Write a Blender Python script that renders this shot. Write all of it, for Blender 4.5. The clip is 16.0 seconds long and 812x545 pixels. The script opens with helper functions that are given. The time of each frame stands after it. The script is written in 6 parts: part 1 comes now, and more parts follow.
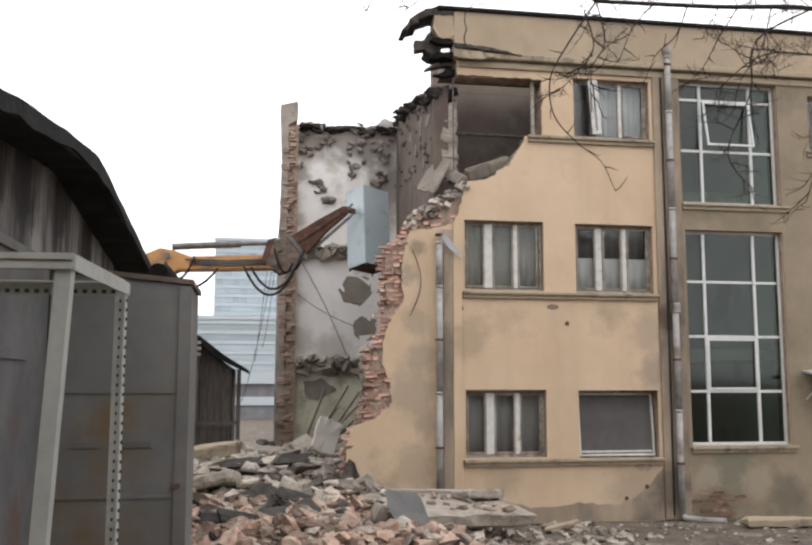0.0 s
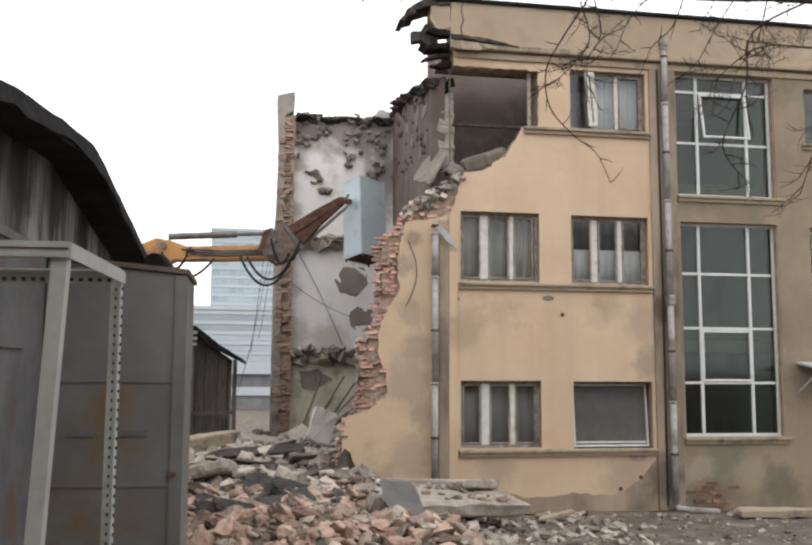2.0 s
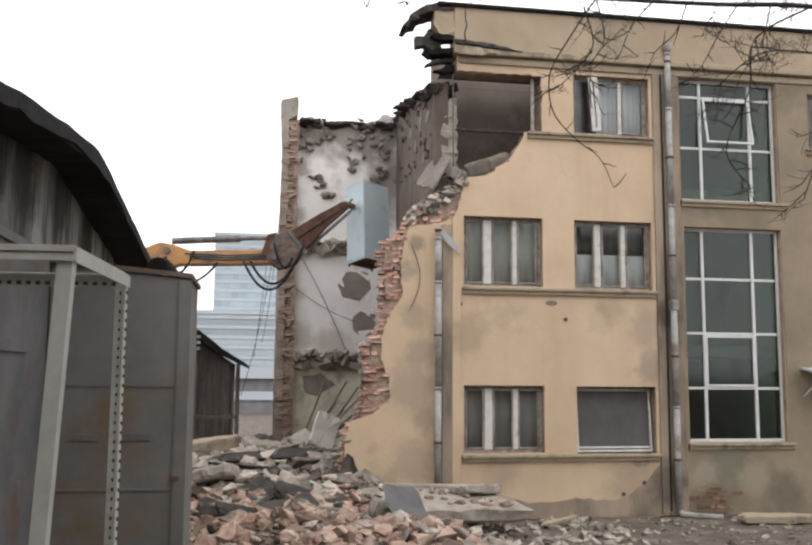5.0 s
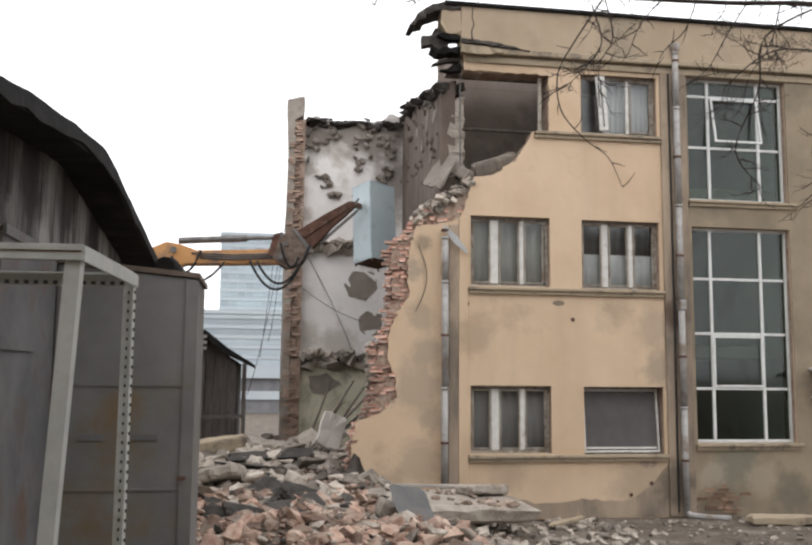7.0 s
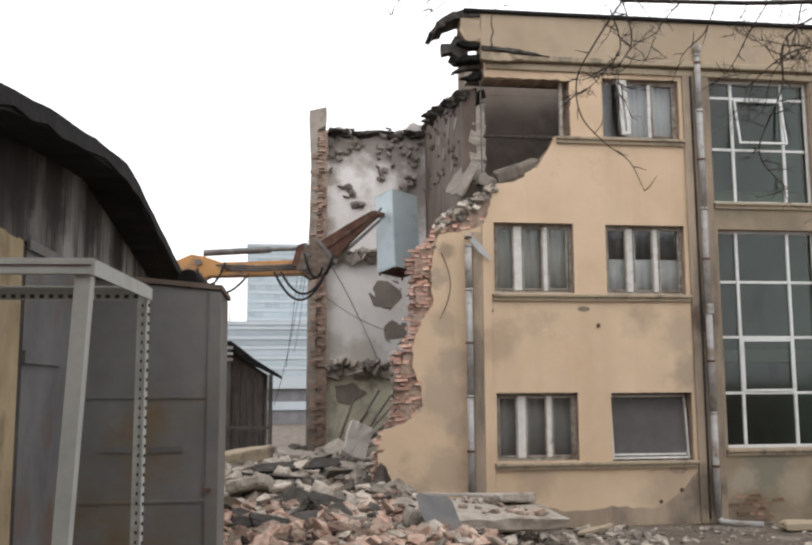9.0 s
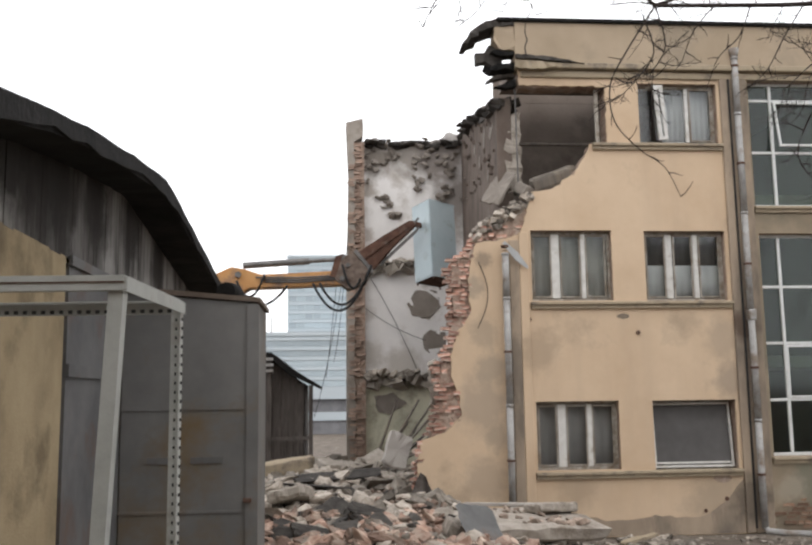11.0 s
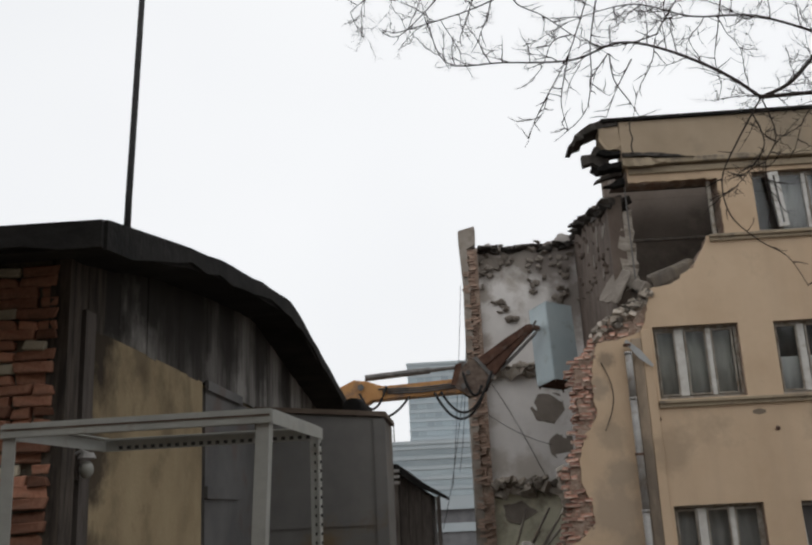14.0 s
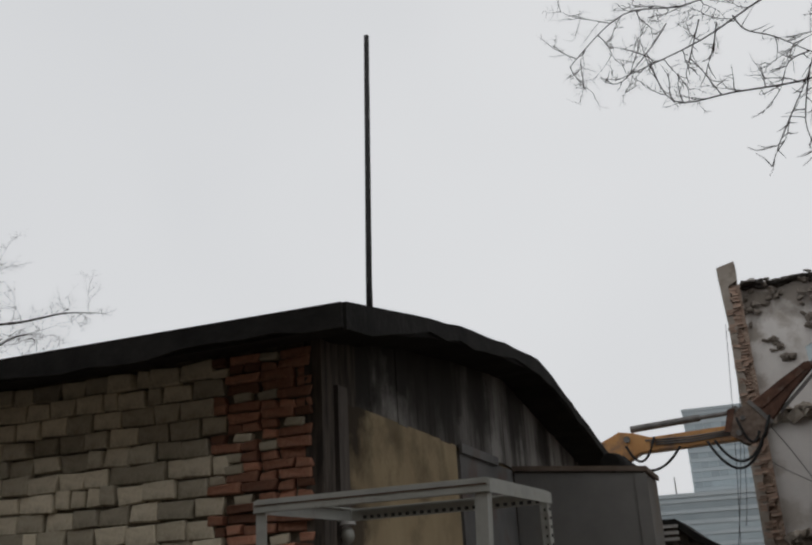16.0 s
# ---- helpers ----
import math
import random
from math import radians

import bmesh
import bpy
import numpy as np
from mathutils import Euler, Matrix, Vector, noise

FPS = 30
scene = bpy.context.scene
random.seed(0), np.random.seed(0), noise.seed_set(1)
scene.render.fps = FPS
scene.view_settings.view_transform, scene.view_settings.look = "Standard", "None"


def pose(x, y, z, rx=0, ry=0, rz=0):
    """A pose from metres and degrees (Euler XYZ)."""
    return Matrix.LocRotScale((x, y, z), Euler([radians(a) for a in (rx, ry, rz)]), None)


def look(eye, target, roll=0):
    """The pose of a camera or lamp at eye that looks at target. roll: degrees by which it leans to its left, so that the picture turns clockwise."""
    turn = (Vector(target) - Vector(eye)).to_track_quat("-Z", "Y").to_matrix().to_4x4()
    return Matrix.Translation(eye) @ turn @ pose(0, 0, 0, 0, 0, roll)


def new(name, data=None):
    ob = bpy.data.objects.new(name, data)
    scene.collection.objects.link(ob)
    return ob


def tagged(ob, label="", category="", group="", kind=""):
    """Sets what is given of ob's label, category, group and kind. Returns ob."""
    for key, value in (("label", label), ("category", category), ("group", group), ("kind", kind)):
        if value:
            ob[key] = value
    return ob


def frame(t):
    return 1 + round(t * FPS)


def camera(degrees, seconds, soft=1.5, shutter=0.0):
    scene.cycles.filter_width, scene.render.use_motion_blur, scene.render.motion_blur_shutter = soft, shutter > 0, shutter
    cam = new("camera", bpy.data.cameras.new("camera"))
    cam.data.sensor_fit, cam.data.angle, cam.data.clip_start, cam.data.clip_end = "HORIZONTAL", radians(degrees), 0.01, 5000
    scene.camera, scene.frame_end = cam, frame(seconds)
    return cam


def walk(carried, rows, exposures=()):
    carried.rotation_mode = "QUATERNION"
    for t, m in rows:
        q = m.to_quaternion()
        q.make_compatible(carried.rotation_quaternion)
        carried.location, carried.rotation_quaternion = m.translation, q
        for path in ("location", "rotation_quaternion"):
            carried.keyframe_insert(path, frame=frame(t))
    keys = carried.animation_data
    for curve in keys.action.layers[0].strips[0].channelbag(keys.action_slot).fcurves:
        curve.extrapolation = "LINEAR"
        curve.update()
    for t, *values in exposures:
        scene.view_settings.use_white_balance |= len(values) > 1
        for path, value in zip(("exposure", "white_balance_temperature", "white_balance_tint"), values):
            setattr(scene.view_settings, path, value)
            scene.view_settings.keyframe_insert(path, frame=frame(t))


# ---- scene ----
cam = camera(49.2, 16.0, soft=2.4)
PATH = [
    (0, (0.037, 0.294, 2.552), (0.358, 2.253, 2.793), 0.1),
    (0.5, (0.052, 0.24, 2.543), (0.372, 2.2, 2.779), 0.4),
    (1, (0.045, 0.261, 2.546), (0.369, 2.222, 2.769), 0.3),
    (1.5, (0.05, 0.249, 2.543), (0.378, 2.21, 2.761), 0.2),
    (2, (0.044, 0.26, 2.544), (0.373, 2.22, 2.765), 0.3),
    (2.5, (0.038, 0.273, 2.544), (0.367, 2.233, 2.767), 0.4),
    (3, (0.038, 0.271, 2.547), (0.37, 2.23, 2.773), 0.5),
    (3.5, (0.04, 0.266, 2.544), (0.367, 2.226, 2.773), 0.4),
    (4, (0.041, 0.256, 2.543), (0.364, 2.216, 2.777), 0.4),
    (6.5, (0.039, 0.264, 2.541), (0.359, 2.226, 2.768), 0.4),
    (7, (0.03, 0.291, 2.545), (0.339, 2.253, 2.776), 0.5),
    (7.5, (0.037, 0.269, 2.543), (0.334, 2.232, 2.779), 0.3),
    (8, (0.017, 0.271, 2.525), (0.294, 2.236, 2.774), 0.1),
    (8.5, (0.053, 0.262, 2.528), (0.329, 2.227, 2.78), -0.3),
    (9, (0.075, 0.298, 2.546), (0.326, 2.266, 2.796), -0.3),
    (11.5, (0.115, 0.242, 2.549), (0.248, 2.217, 2.837), -0.7),
    (12, (0.114, 0.226, 2.555), (0.215, 2.197, 2.879), -0.7),
    (12.5, (0.109, 0.192, 2.563), (0.191, 2.148, 2.971), -1.6),
    (13, (0.076, 0.165, 2.576), (0.158, 2.112, 3.024), -2.8),
    (13.5, (0.052, 0.14, 2.577), (0.062, 2.083, 3.052), -3.0),
    (14, (0.088, 0.12, 2.579), (-0.004, 2.051, 3.09), -2.8),
    (14.5, (0.178, 0.078, 2.582), (-0.109, 1.98, 3.13), -2.0),
    (15, (0.248, 0.028, 2.582), (-0.216, 1.89, 3.145), -1.7),
    (15.5, (0.283, -0.001, 2.594), (-0.316, 1.803, 3.215), -2.4),
    (16, (0.271, 0.052, 2.595), (-0.367, 1.83, 3.25), -3.3),
]
walk(cam, [(t, look(eye, to, lean)) for t, eye, to, lean in PATH], exposures=((0.0, 0.70, 6500, 12), (9.0, 0.69, 6500, 12), (11.5, 0.63, 6500, 11), (12.5, 0.22, 6500, 10), (13.0, 0.05, 6500, 10), (13.5, -0.18, 6500, 10), (14.5, -0.44, 6500, 10), (15.5, -0.66, 6500, 10), (16.0, -0.72, 6500, 10)))

# ---- sky and sun: flat winter overcast ----
world = bpy.data.worlds.new("overcast")
scene.world = world
world.use_nodes = True
wn = world.node_tree.nodes
wl = world.node_tree.links
wn.clear()
w_out = wn.new("ShaderNodeOutputWorld")
w_bg = wn.new("ShaderNodeBackground")
w_sky = wn.new("ShaderNodeTexSky")
w_sky.sky_type = "NISHITA"
w_sky.sun_disc = False
w_sky.sun_elevation = radians(38)
w_sky.sun_rotation = radians(200)
w_sky.dust_density = 6.0
w_sky.air_density = 1.0
w_mul = wn.new("ShaderNodeVectorMath")
w_mul.operation = "SCALE"
w_mul.inputs["Scale"].default_value = 0.05
w_mix = wn.new("ShaderNodeMix")
w_mix.data_type = "RGBA"
w_mix.inputs["Factor"].default_value = 0.88
w_geo = wn.new("ShaderNodeTexCoord")
w_noise = wn.new("ShaderNodeTexNoise")
w_noise.inputs["Scale"].default_value = 1.3
w_noise.inputs["Detail"].default_value = 3.0
w_ramp = wn.new("ShaderNodeValToRGB")
w_ramp.color_ramp.elements[0].color = (1.06, 1.09, 1.13, 1)
w_ramp.color_ramp.elements[1].color = (1.46, 1.47, 1.48, 1)
wl.new(w_geo.outputs["Generated"], w_noise.inputs["Vector"])
wl.new(w_noise.outputs["Fac"], w_ramp.inputs["Fac"])
wl.new(w_sky.outputs["Color"], w_mul.inputs[0])
wl.new(w_mul.outputs["Vector"], w_mix.inputs["A"])
wl.new(w_ramp.outputs["Color"], w_mix.inputs["B"])
wl.new(w_mix.outputs["Result"], w_bg.inputs["Color"])
wl.new(w_bg.outputs["Background"], w_out.inputs["Surface"])

sun_data = bpy.data.lights.new("sun", "SUN")
sun_data.energy = 0.4
sun_data.angle = radians(40)
sun_data.color = (1.0, 0.96, 0.9)
sun = new("sun", sun_data)
sun.matrix_world = look((6, -10, 20), (0, 0, 0))


# ---- materials ----
def mat(name, a, b, scale=3.0, rough=0.85, bump=0.25, fine=40.0, stretch=(1, 1, 1), metal=0.0, dirt=None,
        dirt_at=0.62, dirt_scale=0.8, vary=0.0, island=0.0, dist=0.01, streak=None, spots=(), colour_share=0.68):
    """Two tones mixed by noise, a layer of stains, fine relief, and a shift from piece to piece. One even factor scales
    all colours, to balance them against the sky.
    """
    a, b = [c * colour_share for c in a], [c * colour_share for c in b]
    dirt = dirt and [c * colour_share for c in dirt]
    streak = streak and [c * colour_share for c in streak]
    spots = [(*q[:5], [c * colour_share for c in q[5]]) for q in spots]
    m = bpy.data.materials.new(name)
    m.use_nodes = True
    n, l = m.node_tree.nodes, m.node_tree.links
    p = n["Principled BSDF"]
    tc = n.new("ShaderNodeTexCoord")
    mp = n.new("ShaderNodeMapping")
    mp.inputs["Scale"].default_value = stretch
    l.new(tc.outputs["Object"], mp.inputs["Vector"])
    n1 = n.new("ShaderNodeTexNoise")
    n1.inputs["Scale"].default_value = scale
    n1.inputs["Detail"].default_value = 6
    n1.inputs["Roughness"].default_value = 0.62
    l.new(mp.outputs["Vector"], n1.inputs["Vector"])
    r = n.new("ShaderNodeValToRGB")
    r.color_ramp.elements[0].position, r.color_ramp.elements[1].position = 0.34, 0.66
    r.color_ramp.elements[0].color, r.color_ramp.elements[1].color = (*a, 1), (*b, 1)
    l.new(n1.outputs["Fac"], r.inputs["Fac"])
    col = r.outputs["Color"]
    if dirt:
        n2 = n.new("ShaderNodeTexNoise")
        n2.inputs["Scale"].default_value = dirt_scale
        n2.inputs["Detail"].default_value = 8
        n2.inputs["Roughness"].default_value = 0.65
        l.new(mp.outputs["Vector"], n2.inputs["Vector"])
        r2 = n.new("ShaderNodeValToRGB")
        r2.color_ramp.elements[0].position, r2.color_ramp.elements[1].position = dirt_at - 0.08, dirt_at + 0.08
        l.new(n2.outputs["Fac"], r2.inputs["Fac"])
        mx = n.new("ShaderNodeMix")
        mx.data_type = "RGBA"
        l.new(r2.outputs["Color"], mx.inputs["Factor"])
        l.new(col, mx.inputs["A"])
        mx.inputs["B"].default_value = (*dirt, 1)
        col = mx.outputs["Result"]
    if streak:
        ms = n.new("ShaderNodeMapping")
        ms.inputs["Scale"].default_value = (1.7, 1.7, 0.2)
        l.new(tc.outputs["Object"], ms.inputs["Vector"])
        n4 = n.new("ShaderNodeTexNoise")
        n4.inputs["Scale"].default_value = 1.6
        n4.inputs["Detail"].default_value = 7
        l.new(ms.outputs["Vector"], n4.inputs["Vector"])
        r4 = n.new("ShaderNodeValToRGB")
        r4.color_ramp.elements[0].position, r4.color_ramp.elements[1].position = 0.48, 0.82
        r4.color_ramp.elements[1].color = (0.4, 0.4, 0.4, 1)
        l.new(n4.outputs["Fac"], r4.inputs["Fac"])
        m4 = n.new("ShaderNodeMix")
        m4.data_type = "RGBA"
        l.new(r4.outputs["Color"], m4.inputs["Factor"])
        l.new(col, m4.inputs["A"])
        m4.inputs["B"].default_value = (*streak, 1)
        col = m4.outputs["Result"]
    for (sx, sy, sz, sr, amount, tone) in spots:
        # a spot of its own tone: distance from its middle, broken up by noise
        sub = n.new("ShaderNodeVectorMath")
        sub.operation = "DISTANCE"
        l.new(tc.outputs["Object"], sub.inputs[0])
        sub.inputs[1].default_value = (sx, sy, sz)
        n5 = n.new("ShaderNodeTexNoise")
        n5.inputs["Scale"].default_value = 1.9 / sr
        n5.inputs["Detail"].default_value = 9
        n5.inputs["Roughness"].default_value = 0.66
        l.new(tc.outputs["Object"], n5.inputs["Vector"])
        ad = n.new("ShaderNodeMath")
        ad.operation = "MULTIPLY_ADD"
        l.new(n5.outputs["Fac"], ad.inputs[0])
        ad.inputs[1].default_value = sr * 1.6
        l.new(sub.outputs["Value"], ad.inputs[2])
        mr5 = n.new("ShaderNodeMapRange")
        mr5.inputs["From Min"].default_value, mr5.inputs["From Max"].default_value = sr * 1.35, sr * 2.0
        mr5.inputs["To Min"].default_value, mr5.inputs["To Max"].default_value = amount, 0.0
        l.new(ad.outputs["Value"], mr5.inputs["Value"])
        m5 = n.new("ShaderNodeMix")
        m5.data_type = "RGBA"
        l.new(mr5.outputs["Result"], m5.inputs["Factor"])
        l.new(col, m5.inputs["A"])
        m5.inputs["B"].default_value = (*tone, 1)
        col = m5.outputs["Result"]
    if vary or island:
        hs = n.new("ShaderNodeHueSaturation")
        mr = n.new("ShaderNodeMapRange")
        amount = vary or island
        mr.inputs["To Min"].default_value, mr.inputs["To Max"].default_value = 1 - amount, 1 + amount
        if vary:
            src = n.new("ShaderNodeObjectInfo").outputs["Random"]
        else:
            src = n.new("ShaderNodeNewGeometry").outputs["Random Per Island"]
        l.new(src, mr.inputs["Value"])
        l.new(mr.outputs["Result"], hs.inputs["Value"])
        l.new(col, hs.inputs["Color"])
        col = hs.outputs["Color"]
    l.new(col, p.inputs["Base Color"])
    p.inputs["Roughness"].default_value = rough
    p.inputs["Metallic"].default_value = metal
    p.inputs["Specular IOR Level"].default_value = 0.5 if rough < 0.7 else 0.2
    if bump:
        n3 = n.new("ShaderNodeTexNoise")
        n3.inputs["Scale"].default_value = fine
        n3.inputs["Detail"].default_value = 5
        l.new(mp.outputs["Vector"], n3.inputs["Vector"])
        bp = n.new("ShaderNodeBump")
        bp.inputs["Strength"].default_value = bump
        bp.inputs["Distance"].default_value = dist
        l.new(n3.outputs["Fac"], bp.inputs["Height"])
        l.new(bp.outputs["Normal"], p.inputs["Normal"])
    return m


M_PLASTER = mat("peach plaster", (0.69, 0.515, 0.352), (0.79, 0.607, 0.43), 0.9, 0.92, 0.3, 60, dirt=(0.54, 0.42, 0.30), dirt_at=0.66, dirt_scale=0.7, streak=(0.56, 0.43, 0.31),
                spots=((2.80, 16, 3.60, 0.30, 0.6, (0.44, 0.36, 0.27)), (2.72, 16, 2.30, 0.50, 0.65, (0.44, 0.36, 0.28)), (2.75, 16, 1.05, 0.42, 0.6, (0.46, 0.37, 0.28)), (2.82, 16, 4.95, 0.16, 0.8, (0.34, 0.27, 0.2)), (2.62, 16, 4.45, 0.22, 0.7, (0.42, 0.35, 0.27)), (2.9, 16, 2.95, 0.3, 0.65, (0.43, 0.36, 0.28)), (3.0, 16, 1.75, 0.24, 0.6, (0.42, 0.35, 0.27)), (2.2, 16, 0.55, 0.4, 0.6, (0.46, 0.36, 0.26)),
                       (7.28, 16, 3.45, 0.42, 0.5, (0.42, 0.345, 0.265)), (7.35, 16, 2.7, 0.35, 0.6, (0.36, 0.30, 0.24)), (3.78, 16, 3.3, 0.4, 0.5, (0.42, 0.33, 0.24)), (6.9, 16, 0.55, 0.6, 0.6, (0.42, 0.345, 0.26)), (4.4, 16, 0.9, 0.4, 0.4, (0.42, 0.33, 0.24)),
                       (10.4, 16, 3.6, 0.5, 0.5, (0.36, 0.30, 0.22)), (10.4, 16, 6.9, 0.4, 0.6, (0.33, 0.27, 0.21)), (8.9, 16, 5.6, 0.5, 0.4, (0.4, 0.32, 0.24)), (7.2, 15.9, 9.0, 0.7, 0.45, (0.42, 0.34, 0.26)), (10.5, 15.9, 9.0, 0.8, 0.45, (0.42, 0.34, 0.26)), (4.6, 15.9, 8.9, 0.6, 0.4, (0.44, 0.36, 0.27))), colour_share=0.73)
M_PLASTER_SIDE = mat("dirty beige plaster", (0.325, 0.262, 0.185), (0.425, 0.345, 0.248), 1.1, 0.92, 0.35, 55, dirt=(0.27, 0.23, 0.17), dirt_at=0.58, dirt_scale=0.8, streak=(0.29, 0.245, 0.18),
                     spots=((8.75, 16, 0.95, 0.5, 0.8, (0.24, 0.235, 0.18)), (9.3, 16, 0.7, 0.35, 0.7, (0.47, 0.40, 0.30)), (9.9, 16, 0.4, 0.4, 0.7, (0.22, 0.195, 0.15)), (8.3, 16, 0.75, 0.3, 0.7, (0.47, 0.41, 0.32)), (8.4, 16, 0.2, 0.4, 0.7, (0.2, 0.15, 0.11))))
M_PLASTER_OLD = mat("stained render", (0.37, 0.295, 0.225), (0.54, 0.43, 0.32), 1.6, 0.93, 0.4, 50, dirt=(0.24, 0.20, 0.16), dirt_at=0.56, dirt_scale=1.3, stretch=(1, 1, 0.35), spots=((7.62, 15.95, 3.72, 0.28, 0.9, (0.14, 0.10, 0.075)), (7.55, 15.95, 0.6, 0.4, 0.8, (0.17, 0.14, 0.11)), (3.45, 15.95, 3.0, 0.5, 0.6, (0.2, 0.17, 0.14))))
M_TRIM = mat("weathered cream trim", (0.42, 0.35, 0.25), (0.56, 0.46, 0.33), 2.0, 0.9, 0.3, 50, dirt=(0.2, 0.17, 0.14), dirt_at=0.6, dirt_scale=2.0)
M_CORE = mat("broken masonry", (0.36, 0.235, 0.175), (0.56, 0.46, 0.38), 6.0, 0.95, 0.8, 14, dist=0.05)
M_BRICK = mat("red brick", (0.42, 0.20, 0.145), (0.60, 0.355, 0.275), 8.0, 0.92, 0.6, 45, dirt=(0.62, 0.52, 0.44), dirt_at=0.53, dirt_scale=5.0, vary=0.5, colour_share=0.75)
M_SHED_RED = mat("sooty red brick", (0.205, 0.092, 0.062), (0.385, 0.205, 0.14), 9.0, 0.92, 0.6, 40, dirt=(0.08, 0.055, 0.043), dirt_at=0.58, dirt_scale=3, vary=0.6, colour_share=1.0)
M_BLOCK = mat("sand lime block", (0.36, 0.325, 0.25), (0.60, 0.55, 0.44), 4.0, 0.92, 0.7, 35, dirt=(0.17, 0.15, 0.11), dirt_at=0.56, dirt_scale=1.6, vary=0.42, colour_share=1.0)
M_MORTAR = mat("dark mortar", (0.08, 0.07, 0.057), (0.17, 0.15, 0.118), 9.0, 0.97, 0.7, 40, dist=0.02, colour_share=1.0)
M_WHITEWALL = mat("whitewashed inner wall", (0.66, 0.64, 0.62), (0.80, 0.78, 0.76), 0.7, 0.93, 0.3, 30, dirt=(0.44, 0.40, 0.36), dirt_at=0.62, dirt_scale=0.9, colour_share=0.9,
                  spots=((1.3, 24.4, 9.1, 0.55, 0.9, (0.28, 0.245, 0.215)), (2.2, 24.4, 9.2, 0.6, 0.9, (0.27, 0.24, 0.21)), (3.1, 24.4, 9.1, 0.8, 0.95, (0.24, 0.21, 0.19)), (3.6, 24.4, 8.0, 0.75, 0.9, (0.24, 0.21, 0.19)),
                         (3.3, 24.4, 7.1, 0.5, 0.7, (0.32, 0.285, 0.25)), (1.05, 24.4, 8.2, 0.3, 0.8, (0.32, 0.28, 0.24)), (1.0, 24.4, 6.9, 0.25, 0.7, (0.36, 0.31, 0.27)), (2.0, 24.4, 3.3, 0.6, 0.7, (0.40, 0.36, 0.31)), (1.1, 24.4, 3.6, 0.4, 0.6, (0.40, 0.36, 0.31))))
M_GREENWALL = mat("pale green inner wall", (0.48, 0.47, 0.36), (0.62, 0.60, 0.47), 0.9, 0.93, 0.3, 30, dirt=(0.26, 0.23, 0.18), dirt_at=0.56, dirt_scale=1.2, colour_share=0.95)
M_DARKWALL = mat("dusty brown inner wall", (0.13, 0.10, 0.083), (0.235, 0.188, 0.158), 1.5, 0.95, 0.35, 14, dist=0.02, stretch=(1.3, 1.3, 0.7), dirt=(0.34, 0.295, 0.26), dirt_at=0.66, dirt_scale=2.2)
M_CONCRETE = mat("broken concrete", (0.38, 0.335, 0.285), (0.57, 0.515, 0.45), 5.0, 0.95, 0.6, 25, dist=0.02, dirt=(0.26, 0.215, 0.17), dirt_at=0.6, dirt_scale=3)
M_RUB_GREY = mat("rubble concrete", (0.27, 0.232, 0.192), (0.52, 0.465, 0.40), 6.0, 0.95, 0.7, 30, island=0.6)
M_RUB_RED = mat("rubble brick", (0.30, 0.185, 0.138), (0.55, 0.405, 0.325), 6.0, 0.95, 0.7, 30, dirt=(0.46, 0.38, 0.31), dirt_at=0.56, dirt_scale=3.0, island=0.6)
M_GROUND = mat("dusty rubble ground", (0.13, 0.105, 0.084), (0.23, 0.193, 0.158), 2.5, 0.97, 0.7, 22, dirt=(0.33, 0.29, 0.245), dirt_at=0.6, dirt_scale=1.5, dist=0.04)
M_TAR = mat("black bitumen felt", (0.007, 0.0068, 0.0066), (0.019, 0.018, 0.017), 3.0, 0.97, 0.5, 25, dist=0.02, colour_share=1.0)
# dark spots along the board tops paint soot and the roof edge's shade
M_BOARD = mat("weathered grey board", (0.125, 0.118, 0.109), (0.25, 0.238, 0.222), 3.0, 0.92, 0.5, 40, stretch=(2.5, 2.5, 0.3), vary=0.07, dirt=(0.036, 0.032, 0.029), dirt_at=0.52, dirt_scale=0.9, colour_share=1.0,
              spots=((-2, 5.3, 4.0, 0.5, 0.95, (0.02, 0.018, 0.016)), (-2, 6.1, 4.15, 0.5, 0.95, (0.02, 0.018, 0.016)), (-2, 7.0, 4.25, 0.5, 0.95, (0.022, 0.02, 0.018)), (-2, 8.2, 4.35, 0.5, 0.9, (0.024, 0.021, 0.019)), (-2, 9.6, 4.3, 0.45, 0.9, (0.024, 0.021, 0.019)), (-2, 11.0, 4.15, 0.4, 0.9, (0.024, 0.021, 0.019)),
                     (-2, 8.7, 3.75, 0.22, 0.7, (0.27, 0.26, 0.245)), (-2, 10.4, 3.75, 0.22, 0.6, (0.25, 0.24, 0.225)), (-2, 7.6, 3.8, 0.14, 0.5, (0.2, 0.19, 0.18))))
M_OCHRE = mat("ochre plaster", (0.24, 0.185, 0.112), (0.325, 0.258, 0.16), 1.5, 0.93, 0.3, 40, dirt=(0.15, 0.115, 0.07), dirt_at=0.58, dirt_scale=1.6, streak=(0.10, 0.08, 0.052), colour_share=1.0, spots=((-2, 5.15, 3.6, 0.34, 0.95, (0.035, 0.027, 0.02)), (-2, 5.15, 2.9, 0.26, 0.9, (0.04, 0.03, 0.022)), (-2, 5.15, 2.3, 0.26, 0.8, (0.06, 0.045, 0.03)), (-2, 5.9, 3.65, 0.16, 0.6, (0.11, 0.085, 0.055))))
M_GREYMETAL = mat("grey painted sheet steel", (0.108, 0.107, 0.104), (0.165, 0.162, 0.155), 1.0, 0.6, 0.12, 20, metal=0.1, dirt=(0.14, 0.098, 0.052), dirt_at=0.62, dirt_scale=0.9, colour_share=0.95)
